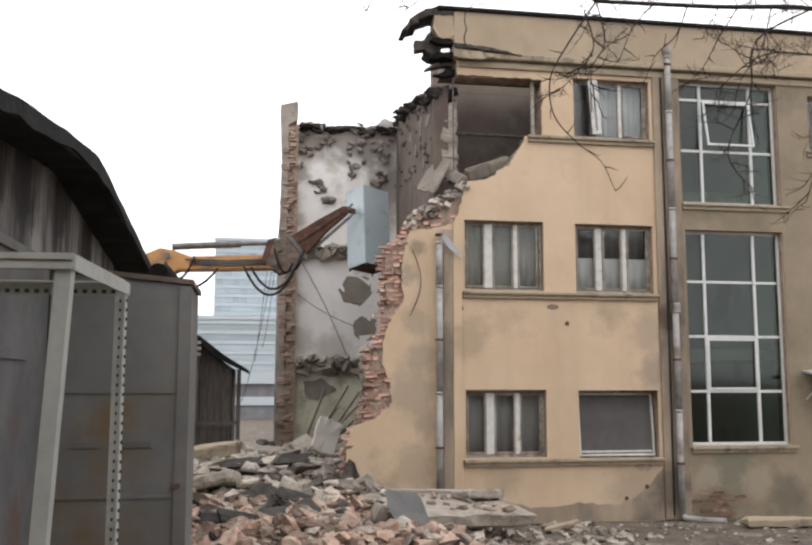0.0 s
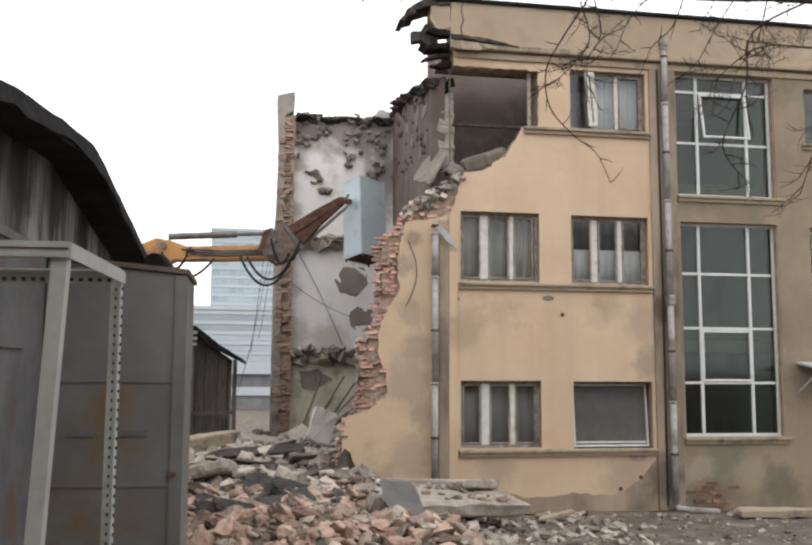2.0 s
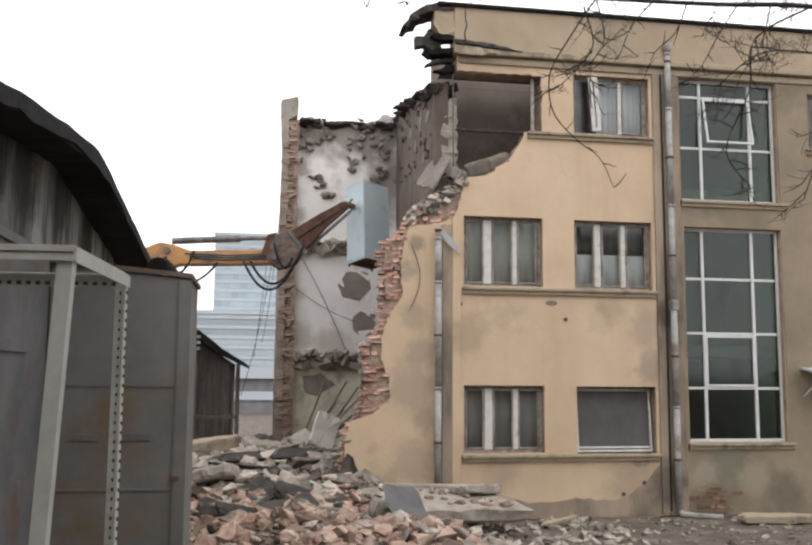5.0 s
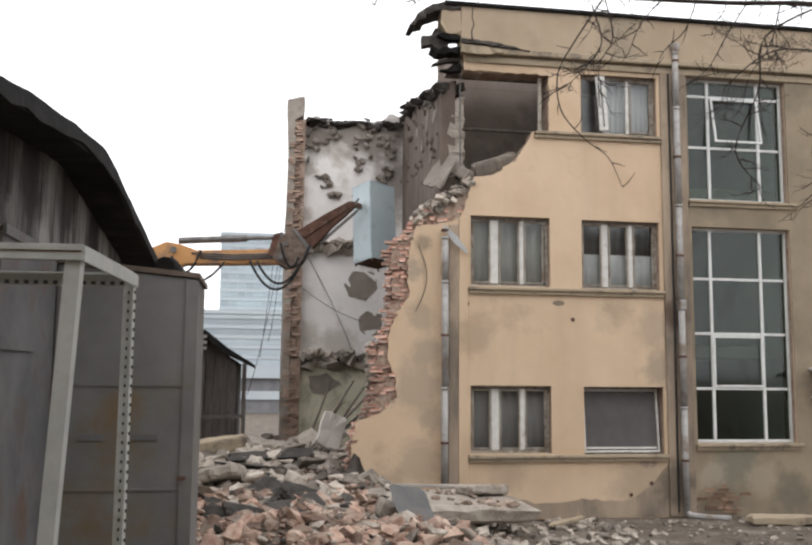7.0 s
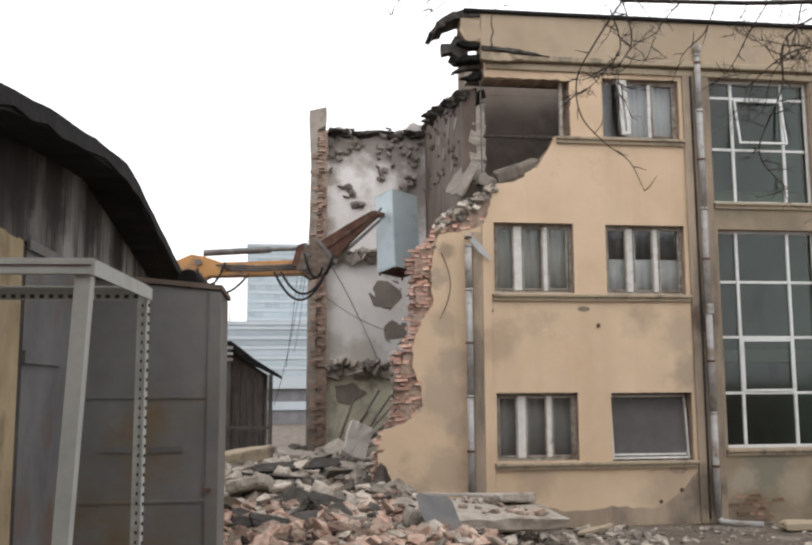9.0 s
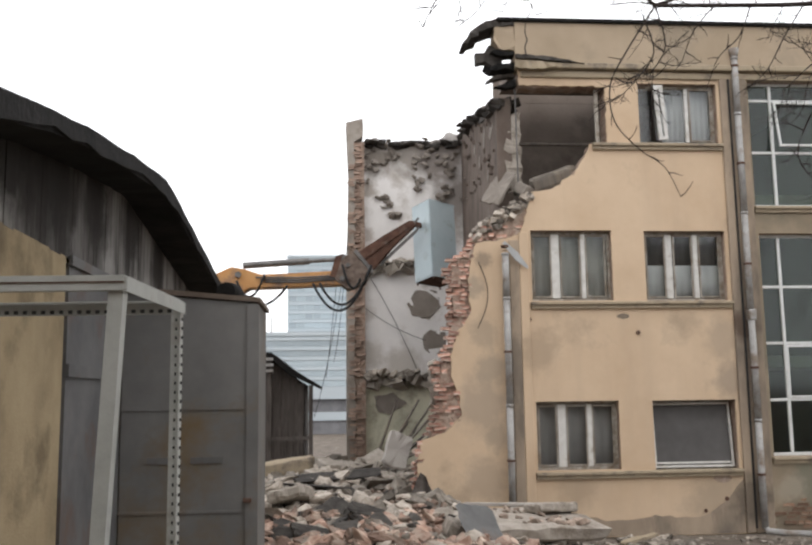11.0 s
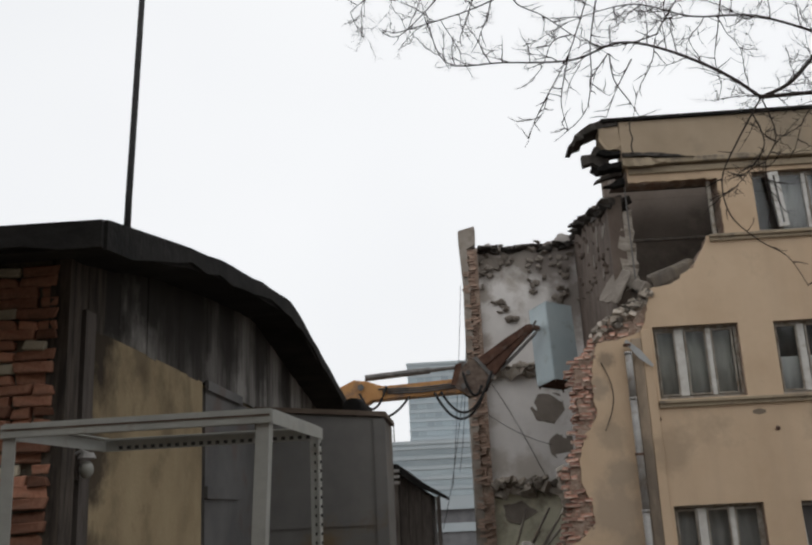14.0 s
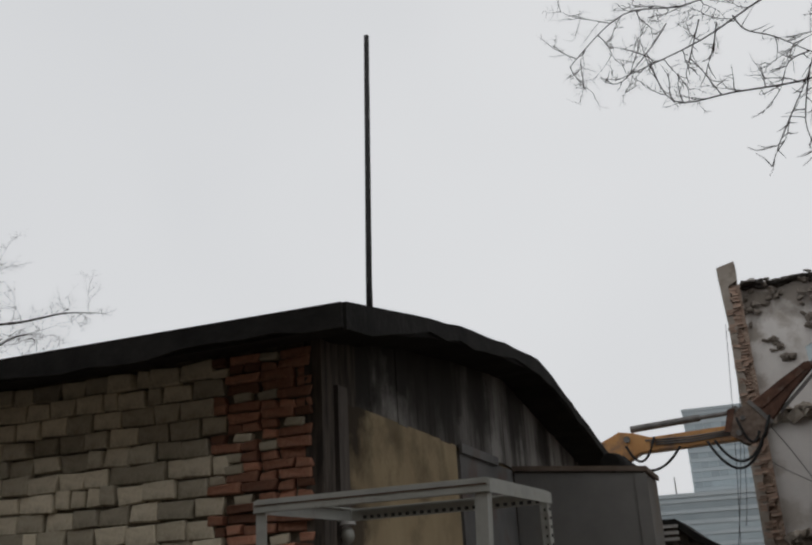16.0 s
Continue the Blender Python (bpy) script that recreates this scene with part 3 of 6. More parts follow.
def build_shell():
    """Rear wall, cross wall, floors and roof behind the front."""
    top = [(0.92, 9.62), (1.38, 9.72), (1.67, 9.51), (2.1, 9.41), (2.54, 9.56), (3.12, 9.68), (3.3, 9.85), (14.0, 9.85)]
    bm = bmesh.new()
    sheet(bm, [(0.92, 2.95)] + ragged(top, 0.1, 0.05, 7)[:-1] + [(14.0, 9.85), (14.0, 2.95)], [], FRONT, RY, RY + 0.4)
    tagged(part("wall_rear", bm, M_WHITEWALL), "whitewashed inner face of the rear wall", "wall", kind="structure")
    bm = bmesh.new()
    box(bm, 0.92, 14.0, RY + 0.01, RY + 0.4, 0, 2.946)
    tagged(part("wall_rear_ground", bm, M_GREENWALL), "pale green inner wall of the ground floor", "wall", kind="structure")
    bm = bmesh.new()
    cross = [(24.4, 10.0), (22.6, 9.5), (20.64, 9.07), (19.5, 8.89), (18.14, 8.57), (16.9, 8.2), (16.45, 8.15)]
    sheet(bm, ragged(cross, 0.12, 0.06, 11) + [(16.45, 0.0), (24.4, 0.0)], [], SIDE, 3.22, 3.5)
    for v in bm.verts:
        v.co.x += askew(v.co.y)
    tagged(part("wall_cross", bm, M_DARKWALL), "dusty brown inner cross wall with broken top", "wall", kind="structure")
    for z in (2.95, 6.05):
        tagged(boxpart("floor_slab", 4.0, 14.0, FY + 0.43, RY - 0.004, z, z + 0.22, M_CONCRETE), "concrete floor slab inside the building", "floor", kind="structure")
    # the ceiling stops short: an unseen gap added so sky light brightens the room
    tagged(boxpart("ceiling", 3.504, 5.7, FY + 0.43, 17.6, 8.62, 8.84, M_ROOM), "ceiling slab of the open top room, cut back for light", "ceiling", kind="structure")
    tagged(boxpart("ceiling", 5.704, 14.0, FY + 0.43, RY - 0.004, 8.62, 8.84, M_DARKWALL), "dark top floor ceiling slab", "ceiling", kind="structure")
    # unseen wall top, added to close the view through that gap
    tagged(boxpart("wall_inner", 3.504, 5.7, 18.1, 18.28, 8.614, 9.45, M_ROOM), "upper run of the dusty inner wall, added behind the ceiling gap", "wall", kind="structure")
    tagged(boxpart("wall_inner", 3.504, 7.58, 18.1, 18.28, 6.28, 8.61, M_ROOM), "dusty inner wall of the open top room", "wall", kind="structure")
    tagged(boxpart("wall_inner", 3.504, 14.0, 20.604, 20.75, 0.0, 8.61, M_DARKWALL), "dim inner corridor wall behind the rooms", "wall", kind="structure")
    for x in (7.6, 10.2):
        tagged(boxpart("wall_partition", x, x + 0.15, FY + 0.43, 20.39, 0.02, 8.61, M_WHITEWALL), "pale inner partition between the rooms", "wall", kind="structure")
    tagged(boxpart("wall_end", 13.6, 14.0, FY + 0.43, RY - 0.004, 0.0, 8.61, M_DARKWALL), "end wall of the building", "wall", kind="structure")


build_shell()

# broken floor edges left on the rear wall
def ledge(z, h, seed):
    rnd = random.Random(seed)
    bm = bmesh.new()
    x = 0.9
    while x < 3.65:
        w = rnd.uniform(0.12, 0.4)
        d = rnd.uniform(0.12, 0.42)
        zz = z + rnd.uniform(-0.05, 0.05)
        chunk(bm, x + w / 2, RY - d / 3, zz + h / 2, w * 0.62, d * 0.6, h * rnd.uniform(0.4, 0.62), random.Random(rnd.random()), 0.2)
        x += w * 0.8
    box(bm, 0.92, 3.68, RY - 0.12, RY + 0.02, z + 0.05, z + h * 0.8)
    tagged(part("floor_edge", bm, M_CONCRETE), "broken edge of a torn concrete floor", "floor edge", kind="structure")


ledge(5.92, 0.26, 21)
ledge(2.78, 0.24, 22)

# ---- left end stub of the rear wall ----
def build_stub():
    bm = bmesh.new()
    sheet(bm, ragged([(0.68, 0.0), (0.66, 3.0), (0.69, 6.0), (0.70, 9.5), (0.90, 9.62), (0.92, 10.14)], 0.14, 0.03, 4) + [(0.46, 10.02), (0.52, 8.6), (0.45, 5.0), (0.44, 0.0)], [], FRONT, RY - 0.35, RY + 0.4)
    stub = tagged(part("wall_stub", bm, M_STUB), "stub of the torn off end wall, brick core showing", "wall", kind="structure")
    bm = bmesh.new()
    box(bm, 0.6, 0.96, RY - 0.24, RY + 0.4, 0, 9.5)
    part("masonry_core", bm, M_CORE, stub)
    return stub


M_STUB = mat("grey weathered render", (0.36, 0.315, 0.27), (0.50, 0.45, 0.395), 1.5, 0.95, 0.4, 40, dirt=(0.26, 0.215, 0.175), dirt_at=0.56, dirt_scale=1.2)
STUB = build_stub()

# ---- shed: gable to the yard, eave wall of blocks ----
GX, EY = -2.0, 4.67
ROOF = [(4.15, 3.99), (5.0, 4.16), (6.23, 4.375), (7.7, 4.56), (9.15, 4.70), (11.0, 4.49), (14.25, 4.11), (14.6, 4.06)]


def roof_z(y):
    for (a, b), (c, d) in zip(ROOF, ROOF[1:]):
        if a <= y <= c:
            return b + (d - b) * (y - a) / (c - a)
    return ROOF[-1][1]


def build_shed():
    shed = thing("shed", "old low shed, block and board walls, black felt roof", "shed")
    bm = bmesh.new()
    rnd = random.Random(2)
    xs = [-1.572, -2.4, -3.4, -4.6, -6.0, -8.0]
    grid = []
    ys = [4.15 + i * (14.6 - 4.15) / 30 for i in range(31)]
    for x in xs:
        grid.append([bm.verts.new((x, y, roof_z(y) + rnd.uniform(-0.012, 0.012))) for y in ys])
    for a, b in zip(grid, grid[1:]):
        for k in range(len(ys) - 1):
            bm.faces.new((a[k], a[k + 1], b[k + 1], b[k]))
    ext = bmesh.ops.extrude_face_region(bm, geom=list(bm.faces))
    for g in ext["geom"]:
        if isinstance(g, bmesh.types.BMVert):
            g.co.z -= 0.13
    part("roof", bm, M_TAR, shed, "sagging black bitumen felt roof")
    # felt folded down over the gable and the eave
    bm = bmesh.new()
    edge = [(y, roof_z(y) + rnd.uniform(-0.004, 0.014)) for y in ys[:-2]]
    drop = [(y, roof_z(y) - 0.12 + 0.03 * noise.noise((y * 0.8, 1.0, 2.0)) + rnd.uniform(-0.03, 0.02)) for y in ys[:-2]][::-1]
    sheet(bm, edge + drop, [], SIDE, -1.545, -1.57)
    part("felt_apron", bm, M_TAR, shed, "black felt folded over the gable edge")
    bm = bmesh.new()
    edge = [(-1.56 - 0.2 * k, roof_z(4.16) + 0.004) for k in range(30)]
    drop = [(u, v - 0.14 + rnd.uniform(-0.03, 0.03)) for u, v in edge][::-1]
    sheet(bm, edge + drop, [], FRONT, 4.115, 4.14)
    part("felt_apron", bm, M_TAR, shed, "black felt folded over the eave")
    # eave wall core
    part("eave_wall", box_bm(-8.0, GX - 0.004, EY + 0.03, EY + 0.3, 0.3, 4.0), M_MORTAR, shed)
    part("rear_wall", box_bm(-8.0, GX - 0.004, 14.0, 14.25, 0.0, 4.0), M_MORTAR, shed)
    part("far_wall", box_bm(-8.0, -7.8, EY + 0.3, 14.0, 0.3, 4.0), M_MORTAR, shed)
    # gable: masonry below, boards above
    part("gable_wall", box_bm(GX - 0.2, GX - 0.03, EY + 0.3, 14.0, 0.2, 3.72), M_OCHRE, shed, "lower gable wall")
    y = EY + 0.12
    while y < 14.1:
        w = rnd.uniform(0.18, 0.30)
        bm = bmesh.new()
        y1 = min(y + w - 0.002, 14.15)
        zb = 3.66 + rnd.uniform(-0.008, 0.008) if y > 5.0 else 2.4
        t = GX + rnd.uniform(0.0, 0.009)
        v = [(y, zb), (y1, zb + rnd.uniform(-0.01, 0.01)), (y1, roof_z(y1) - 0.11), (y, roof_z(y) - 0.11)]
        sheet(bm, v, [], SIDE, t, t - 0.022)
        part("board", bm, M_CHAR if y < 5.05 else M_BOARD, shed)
        y += w
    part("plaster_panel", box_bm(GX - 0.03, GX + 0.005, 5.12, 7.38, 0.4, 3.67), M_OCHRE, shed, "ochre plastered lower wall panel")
    part("corner_post", box_bm(GX - 0.06, GX + 0.05, EY - 0.0, EY + 0.16, 0.5, 3.98), M_CHAR, shed, "dark timber corner post")
    part("corner_post", box_bm(GX - 0.02, GX + 0.035, EY + 0.26, EY + 0.40, 0.5, 3.75), M_ANNEX, shed, "dark timber corner post")
    door = part("door", box_bm(GX - 0.02, GX + 0.02, 7.42, 8.5, 0.4, 3.62), M_DARKMETAL, shed, "dark sheet steel door with rust line")
    part("door_rail", box_bm(GX + 0.02, GX + 0.045, 7.42, 8.5, 2.72, 2.82), M_DARKMETAL, door, "rusty cross rail")
    part("door_rail", box_bm(GX + 0.02, GX + 0.05, 7.40, 8.6, 3.60, 3.68), M_DARKMETAL, door, "rusty cross rail")
    # added leaf: stands in for the dark gap beside the enclosure
    part("door", box_bm(GX - 0.03, GX + 0.01, 8.54, 9.29, 0.4, 3.62), M_DARKMETAL, shed, "dark sheet steel leaf, added to fill the dark gap")
    return shed


def box_bm(*a):
    bm = bmesh.new()
    box(bm, *a)
    return bm


SHED = build_shed()


def build_eave_bricks():
    """Blocks and bricks of the eave wall, one by one."""
    rnd = random.Random(8)

    def brick_mesh(name, l, h, d, m, seed):
        r = random.Random(seed)
        bm = bmesh.new()
        for v in box(bm, -l / 2, l / 2, 0, d, -h / 2, h / 2):
            v.co += Vector((r.uniform(-0.016, 0.012), r.uniform(-0.012, 0.010), r.uniform(-0.010, 0.009)))
        bmesh.ops.bevel(bm, geom=list(bm.edges), offset=0.006, segments=1, affect="EDGES")
        return mesh_of(name, bm, m)

    blocks = [brick_mesh("block", 0.22, 0.106, 0.1, M_BLOCK, i) for i in range(12)]
    halves = [brick_mesh("block", 0.106, 0.109, 0.1, M_BLOCK, i + 9) for i in range(3)]
    reds = [brick_mesh("brick", 0.216, 0.052, 0.1, M_SHED_RED, i) for i in range(8)]
    heads = [brick_mesh("brick", 0.106, 0.053, 0.1, M_SHED_RED, i + 5) for i in range(6)]

    pale = [brick_mesh("brick", 0.105, 0.048, 0.1, M_BLOCK, i + 30) for i in range(3)]

    def put(name, data, x, z, wide=1.0):
        if name == "brick" and rnd.random() < 0.2:
            data = rnd.choice(pale)
        o = new(name, data)
        o.parent = SHED
        o.location = (x, EY + rnd.choice((0.0, 0.0, -0.015)) + rnd.uniform(-0.018, 0.012), z + rnd.uniform(-0.006, 0.006))
        o.rotation_euler = (rnd.uniform(-0.04, 0.04), rnd.uniform(-0.035, 0.035), rnd.uniform(-0.05, 0.05))
        o.scale = (wide, 1, rnd.uniform(0.96, 1.06))

    z, row = 2.3, 0
    while z < 3.86:
        edge = -2.58 - (0.09 if row % 2 else 0) + rnd.uniform(-0.03, 0.03)
        x = edge
        while x > -5.2:
            if rnd.random() < 0.12:
                put("block", rnd.choice(halves), x - 0.053, z + 0.055)
                x -= 0.118
            else:
                wide = rnd.uniform(0.78, 1.08)
                put("block", rnd.choice(blocks), x - 0.113 * wide, z + 0.055, wide)
                x -= 0.229 * wide
        for k in range(2):
            x = GX - 0.01
            flip = (row + k) % 2
            while x > edge + 0.06:
                if rnd.random() < (0.6 if flip else 0.3):
                    put("brick", rnd.choice(heads), x - 0.053, z + 0.027 + 0.059 * k)
                    x -= 0.115
                else:
                    if x - 0.222 < edge - 0.04:
                        put("brick", rnd.choice(heads), x - 0.053, z + 0.027 + 0.059 * k)
                        x -= 0.115
                        continue
                    put("brick", rnd.choice(reds), x - 0.111, z + 0.027 + 0.059 * k)
                    x -= 0.232
        z += 0.118
        row += 1


build_eave_bricks()

# bulkhead lamp on the corner of the shed, unlit
LAMP = thing("wall_lamp", "small unlit wall lamp with a milky glass, on the shed corner", "lamp", at=(-1.94, 4.89, 2.87))
M_MILK = mat("milky lamp glass", (0.19, 0.19, 0.17), (0.27, 0.27, 0.245), 6.0, 0.45, 0.0, colour_share=1.0)
part("back_plate", box_bm(-0.05, -0.03, -0.05, 0.05, -0.07, 0.09), M_CHAR, LAMP, bevel=0.004)
bm = bmesh.new()
bmesh.ops.create_uvsphere(bm, u_segments=16, v_segments=10, radius=0.038)
for v in bm.verts:
    v.co = Vector((v.co.x + 0.03, v.co.y, v.co.z * 1.25 - 0.015))
part("glass", bm, M_MILK, LAMP, "milky glass bowl", smooth=True)
bm = bmesh.new()
tube(bm, [(0.03, 0, 0.045), (0.03, 0, 0.075)], 0.05, 0.034, 14)
part("cap", bm, M_PIPE, LAMP, "grey metal cap")
bm = bmesh.new()
tube(bm, [(-0.03, 0, 0.07), (0.0, 0, 0.085), (0.03, 0, 0.07)], 0.012, 0.012, 8)
part("arm", bm, M_PIPE, LAMP)

# pole on the shed
bm = bmesh.new()
tube(bm, [(-1.95, 5.45, 4.17), (-1.95, 5.47, 4.6), (-1.945, 5.62, 6.66)], 0.024, 0.020, 10)
tagged(part("mast", bm, M_RUBBER, smooth=True), "thin black steel mast rising from the shed roof", "mast")


# ---- grey steel enclosure beside the shed ----
M_RIM = mat("rust brown steel edge", (0.10, 0.075, 0.058), (0.17, 0.135, 0.11), 3.0, 0.8, 0.2, 30, dirt=(0.2, 0.19, 0.175), dirt_at=0.62, dirt_scale=3, colour_share=0.9)


def build_enclosure():
    e = thing("steel_enclosure", "tall grey painted sheet steel enclosure with rust stains", "enclosure")
    x0, x1, y0, y1 = -1.99, -0.66, 9.3, 10.5
    bm = bmesh.new()
    vs = box(bm, x0, x1, y0, y1, 0.3, 3.49)
    vs[4].co.z = vs[7].co.z = 3.61
    part("body", bm, M_GREYMETAL, e, bevel=0.012)
    for z in (2.42, 1.42):
        part("seam", box_bm(x0, x1 + 0.012, y0 - 0.012, y0, z, z + 0.025), M_GREYMETAL, e)
    bm = bmesh.new()
    for v, z in zip(box(bm, x0, x1 + 0.03, y0 - 0.03, y1 + 0.02, 0, 0.05), (3.612, 3.49, 3.49, 3.612) * 2):
        v.co.z += z
    part("top_rim", bm, M_RIM, e, "rust brown folded steel rim")
    part("edge_strip", box_bm(x1 - 0.10, x1 + 0.02, y0 - 0.02, y0 - 0.003, 0.3, 3.47), M_GREYMETAL, e)
    for xa, xb in ((-1.72, -1.48), (-1.30, -0.98)):
        part("vent_slot", box_bm(xa, xb, y0 - 0.012, y0 - 0.001, 1.9, 1.96), M_DARKMETAL, e, "dark slot in the sheet")
    part("bolt", box_bm(-0.78, -0.70, y0 - 0.04, y0, 1.52, 1.56), M_RUST, e)
    return e


build_enclosure()


# ---- white slotted steel rack near the camera ----
def angle_bar(name, parent, a, b, wx, wy, t=0.004, holes=0):
    """An upright L section from a to b; wx, wy are signed leg widths."""
    bm = bmesh.new()
    x, y = a[0], a[1]
    box(bm, min(x, x + wx), max(x, x + wx), min(y, y + math.copysign(t, wy)), max(y, y + math.copysign(t, wy)), a[2], b[2])
    box(bm, min(x, x + math.copysign(t, wx)), max(x, x + math.copysign(t, wx)), min(y + math.copysign(t, wy), y + wy), max(y + math.copysign(t, wy), y + wy), a[2], b[2])
    return part(name, bm, M_WHITESTEEL, parent)


def build_rack():
    rack = thing("steel_rack", "white painted slotted steel angle rack, empty, one post missing", "rack")
    x0, x1, y0, y1, zt, w = -1.38, -0.588, 2.57, 3.241, 2.863, 0.039
    zb = 0.85
    for x, y, sx, sy in ((x1, y0, -1, 1), (x1, y1, -1, -1), (x0, y0, 1, 1)):
        post = angle_bar("post", rack, (x, y, zb), (x, y, zt - 0.002), sx * w, sy * w)
        if (x, y) == (x1, y0):
            # the near post is bent inwards at its foot
            for v in post.data.vertices:
                v.co.x -= 0.045 * (zt - v.co.z)
        if (x, y) == (x1, y1):
            z = zb + 0.03
            bm = bmesh.new()
            while z < zt - 0.06:
                yy = y + sy * w * 0.55
                box(bm, x - sx * 0.0045, x + sx * 0.001, yy - 0.003, yy + 0.003, z, z + 0.010)
                xx = x + sx * w * 0.55
                box(bm, xx - 0.003, xx + 0.003, y + sy * 0.0045, y + sy * 0.006, z, z + 0.010)
                z += 0.03
            tagged(part("slotted_strip", bm, M_RUBBER, post, "punched dark slots"), kind="stuff")
    for y, s in ((y0, 1), (y1, -1)):
        bm = bmesh.new()
        box(bm, x0 - 0.006, x1 + 0.006, min(y - s * 0.006, y - s * 0.002), max(y - s * 0.006, y - s * 0.002), zt - w, zt)
        box(bm, x0, x1, min(y, y + s * 0.026), max(y, y + s * 0.026), zt, zt + 0.004)
        rail = part("rail", bm, M_WHITESTEEL, rack)
        if y == y1:
            bm = bmesh.new()
            x = x0 + 0.05
            while x < x1 - 0.04:
                box(bm, x, x + 0.014, y - 0.006, y - 0.003, zt - 0.034, zt - 0.022)
                x += 0.03
            tagged(part("slotted_strip", bm, M_RUBBER, rail, "punched dark slots"), kind="stuff")
        else:
            part("lip", box_bm(x0, x1, y - 0.0095, y - 0.0065, zt - 0.013, zt - 0.001), M_WHITESTEEL, rail, "rolled upper edge of the rail")
            # dark brown line between the two rolled edges
            part("groove", box_bm(x0, x1, y - 0.0085, y - 0.0062, zt - 0.0165, zt - 0.0135), M_RUST, rail, "dark brown line along the rail")
            part("lip", box_bm(x0, x1, y - 0.0095, y - 0.0065, zt - 0.037, zt - 0.029), M_WHITESTEEL, rail, "rolled lower edge of the rail")
    for x, s in ((x0, 1), (x1, -1)):
        bm = bmesh.new()
        box(bm, min(x - s * 0.006, x - s * 0.002), max(x - s * 0.006, x - s * 0.002), y0 + 0.005, y1 - 0.005, zt - w, zt - 0.001)
        box(bm, min(x, x + s * 0.026), max(x, x + s * 0.026), y0 + w, y1 - w, zt + 0.001, zt + 0.005)
        part("rail", bm, M_WHITESTEEL, rack)
    rack.rotation_euler = (0, 0, radians(-3.47))
    return rack


build_rack()


# rubble caught on the torn floor edges
rnd = random.Random(91)
caught = Heap()
for i in range(34):
    x = rnd.uniform(0.95, 3.15)
    caught.add(x, RY - 0.2 + rnd.uniform(-0.2, 0.1), 3.02 + rnd.uniform(-0.05, 0.14), rnd.uniform(0.05, 0.2), rnd.uniform(0.05, 0.15), rnd.uniform(0.04, 0.12), rnd, 30)
for i in range(14):
    x = rnd.uniform(0.95, 3.15)
    caught.add(x, RY - 0.2 + rnd.uniform(-0.2, 0.1), 6.14 + rnd.uniform(-0.05, 0.06), rnd.uniform(0.05, 0.16), rnd.uniform(0.05, 0.12), rnd.uniform(0.03, 0.07), rnd, 25)
tagged(caught.make("caught_rubble", M_RUB_GREY), "pale plaster lumps caught on the torn floor edges", "rubble", kind="stuff")


# ---- windows of the front ----
def cell_window(name, key, mulls, trans, label, depth=0.14, bar=0.05, paint=M_FRAME, pane=M_GLASS):
    """A fixed frame with mullions (x, width) and transoms z, a pane in each cell."""
    x0, x1, z0, z1 = OPEN[key]
    w = thing(name, label, "window", kind="structure")
    y = FY + depth
    f = 0.055
    for n, b in (("frame", (x0, x1, z0, z0 + f)), ("frame", (x0, x1, z1 - f, z1)), ("frame", (x0, x0 + f, z0 + f, z1 - f)), ("frame", (x1 - f, x1, z0 + f, z1 - f))):
        part(n, box_bm(b[0], b[1], y, y + 0.07, b[2], b[3]), M_FRAME_OLD if paint is M_FRAME else paint, w, bevel=0.006)
    cols = [x0 + f] + [m for m, _ in mulls] + [x1 - f]
    rows = [z0 + f] + list(trans) + [z1 - f]
    for m, wd in mulls:
        part("mullion", box_bm(m - wd / 2, m + wd / 2, y - 0.015, y + 0.06, z0 + f, z1 - f), paint, w, bevel=0.006)
    for t in trans:
        for a, b in zip(cols, cols[1:]):
            part("transom", box_bm(a + 0.025, b - 0.025, y - 0.004, y + 0.05, t - bar / 2, t + bar / 2), paint, w, bevel=0.005)
    for a, b in zip(cols, cols[1:]):
        for c, d in zip(rows, rows[1:]):
            p = part("pane", box_bm(a + 0.005, b - 0.005, y + 0.025, y + 0.03, c + 0.005, d - 0.005), pane, w)
            p.visible_shadow = False
    return w


def sash(parent, x0, x1, y, z0, z1, w=0.024, name="sash", m=None, paint=None):
    """A casement or tilting light: four bars, mitred into one frame."""
    bm = bmesh.new()
    for b in ((x0, x1, z0, z0 + w), (x0, x1, z1 - w, z1), (x0, x0 + w, z0 + w, z1 - w), (x1 - w, x1, z0 + w, z1 - w)):
        box(bm, b[0], b[1], y, y + 0.04, b[2], b[3], m)
    return part(name, bm, paint or M_FRAME_OLD, parent)


def curtain(x0, x1, z0, z1, y, material, label, folds=9, depth=0.008):
    bm = bmesh.new()
    n = folds * 4
    top, bot = [], []
    for i in range(n + 1):
        x = x0 + (x1 - x0) * i / n
        dy = depth * math.sin(i * math.pi / 2) + depth * noise.noise((x * 3, z0, 1))
        top.append(bm.verts.new((x, y + dy, z1)))
        bot.append(bm.verts.new((x, y + dy * 1.3, z0)))
    for i in range(n):
        bm.faces.new((bot[i], bot[i + 1], top[i + 1], top[i]))
    ext = bmesh.ops.extrude_face_region(bm, geom=list(bm.faces))
    for g in ext["geom"]:
        if isinstance(g, bmesh.types.BMVert):
            g.co.y += 0.006
    tagged(part("curtain", bm, material, smooth=True), label, "curtain")


W = cell_window("window_1", "g1", [(4.19, 0.15), (4.70, 0.09)], [], "white wooden three light window, closed")
sash(W, 3.76, 4.10, FY + 0.12, 1.24, 2.31)
sash(W, 4.275, 4.65, FY + 0.12, 1.24, 2.31)
sash(W, 4.75, 5.14, FY + 0.12, 1.24, 2.31)
curtain(3.75, 5.2, 1.2, 2.36, FY + 0.24, M_BLIND, "dull grey net curtain behind the window")

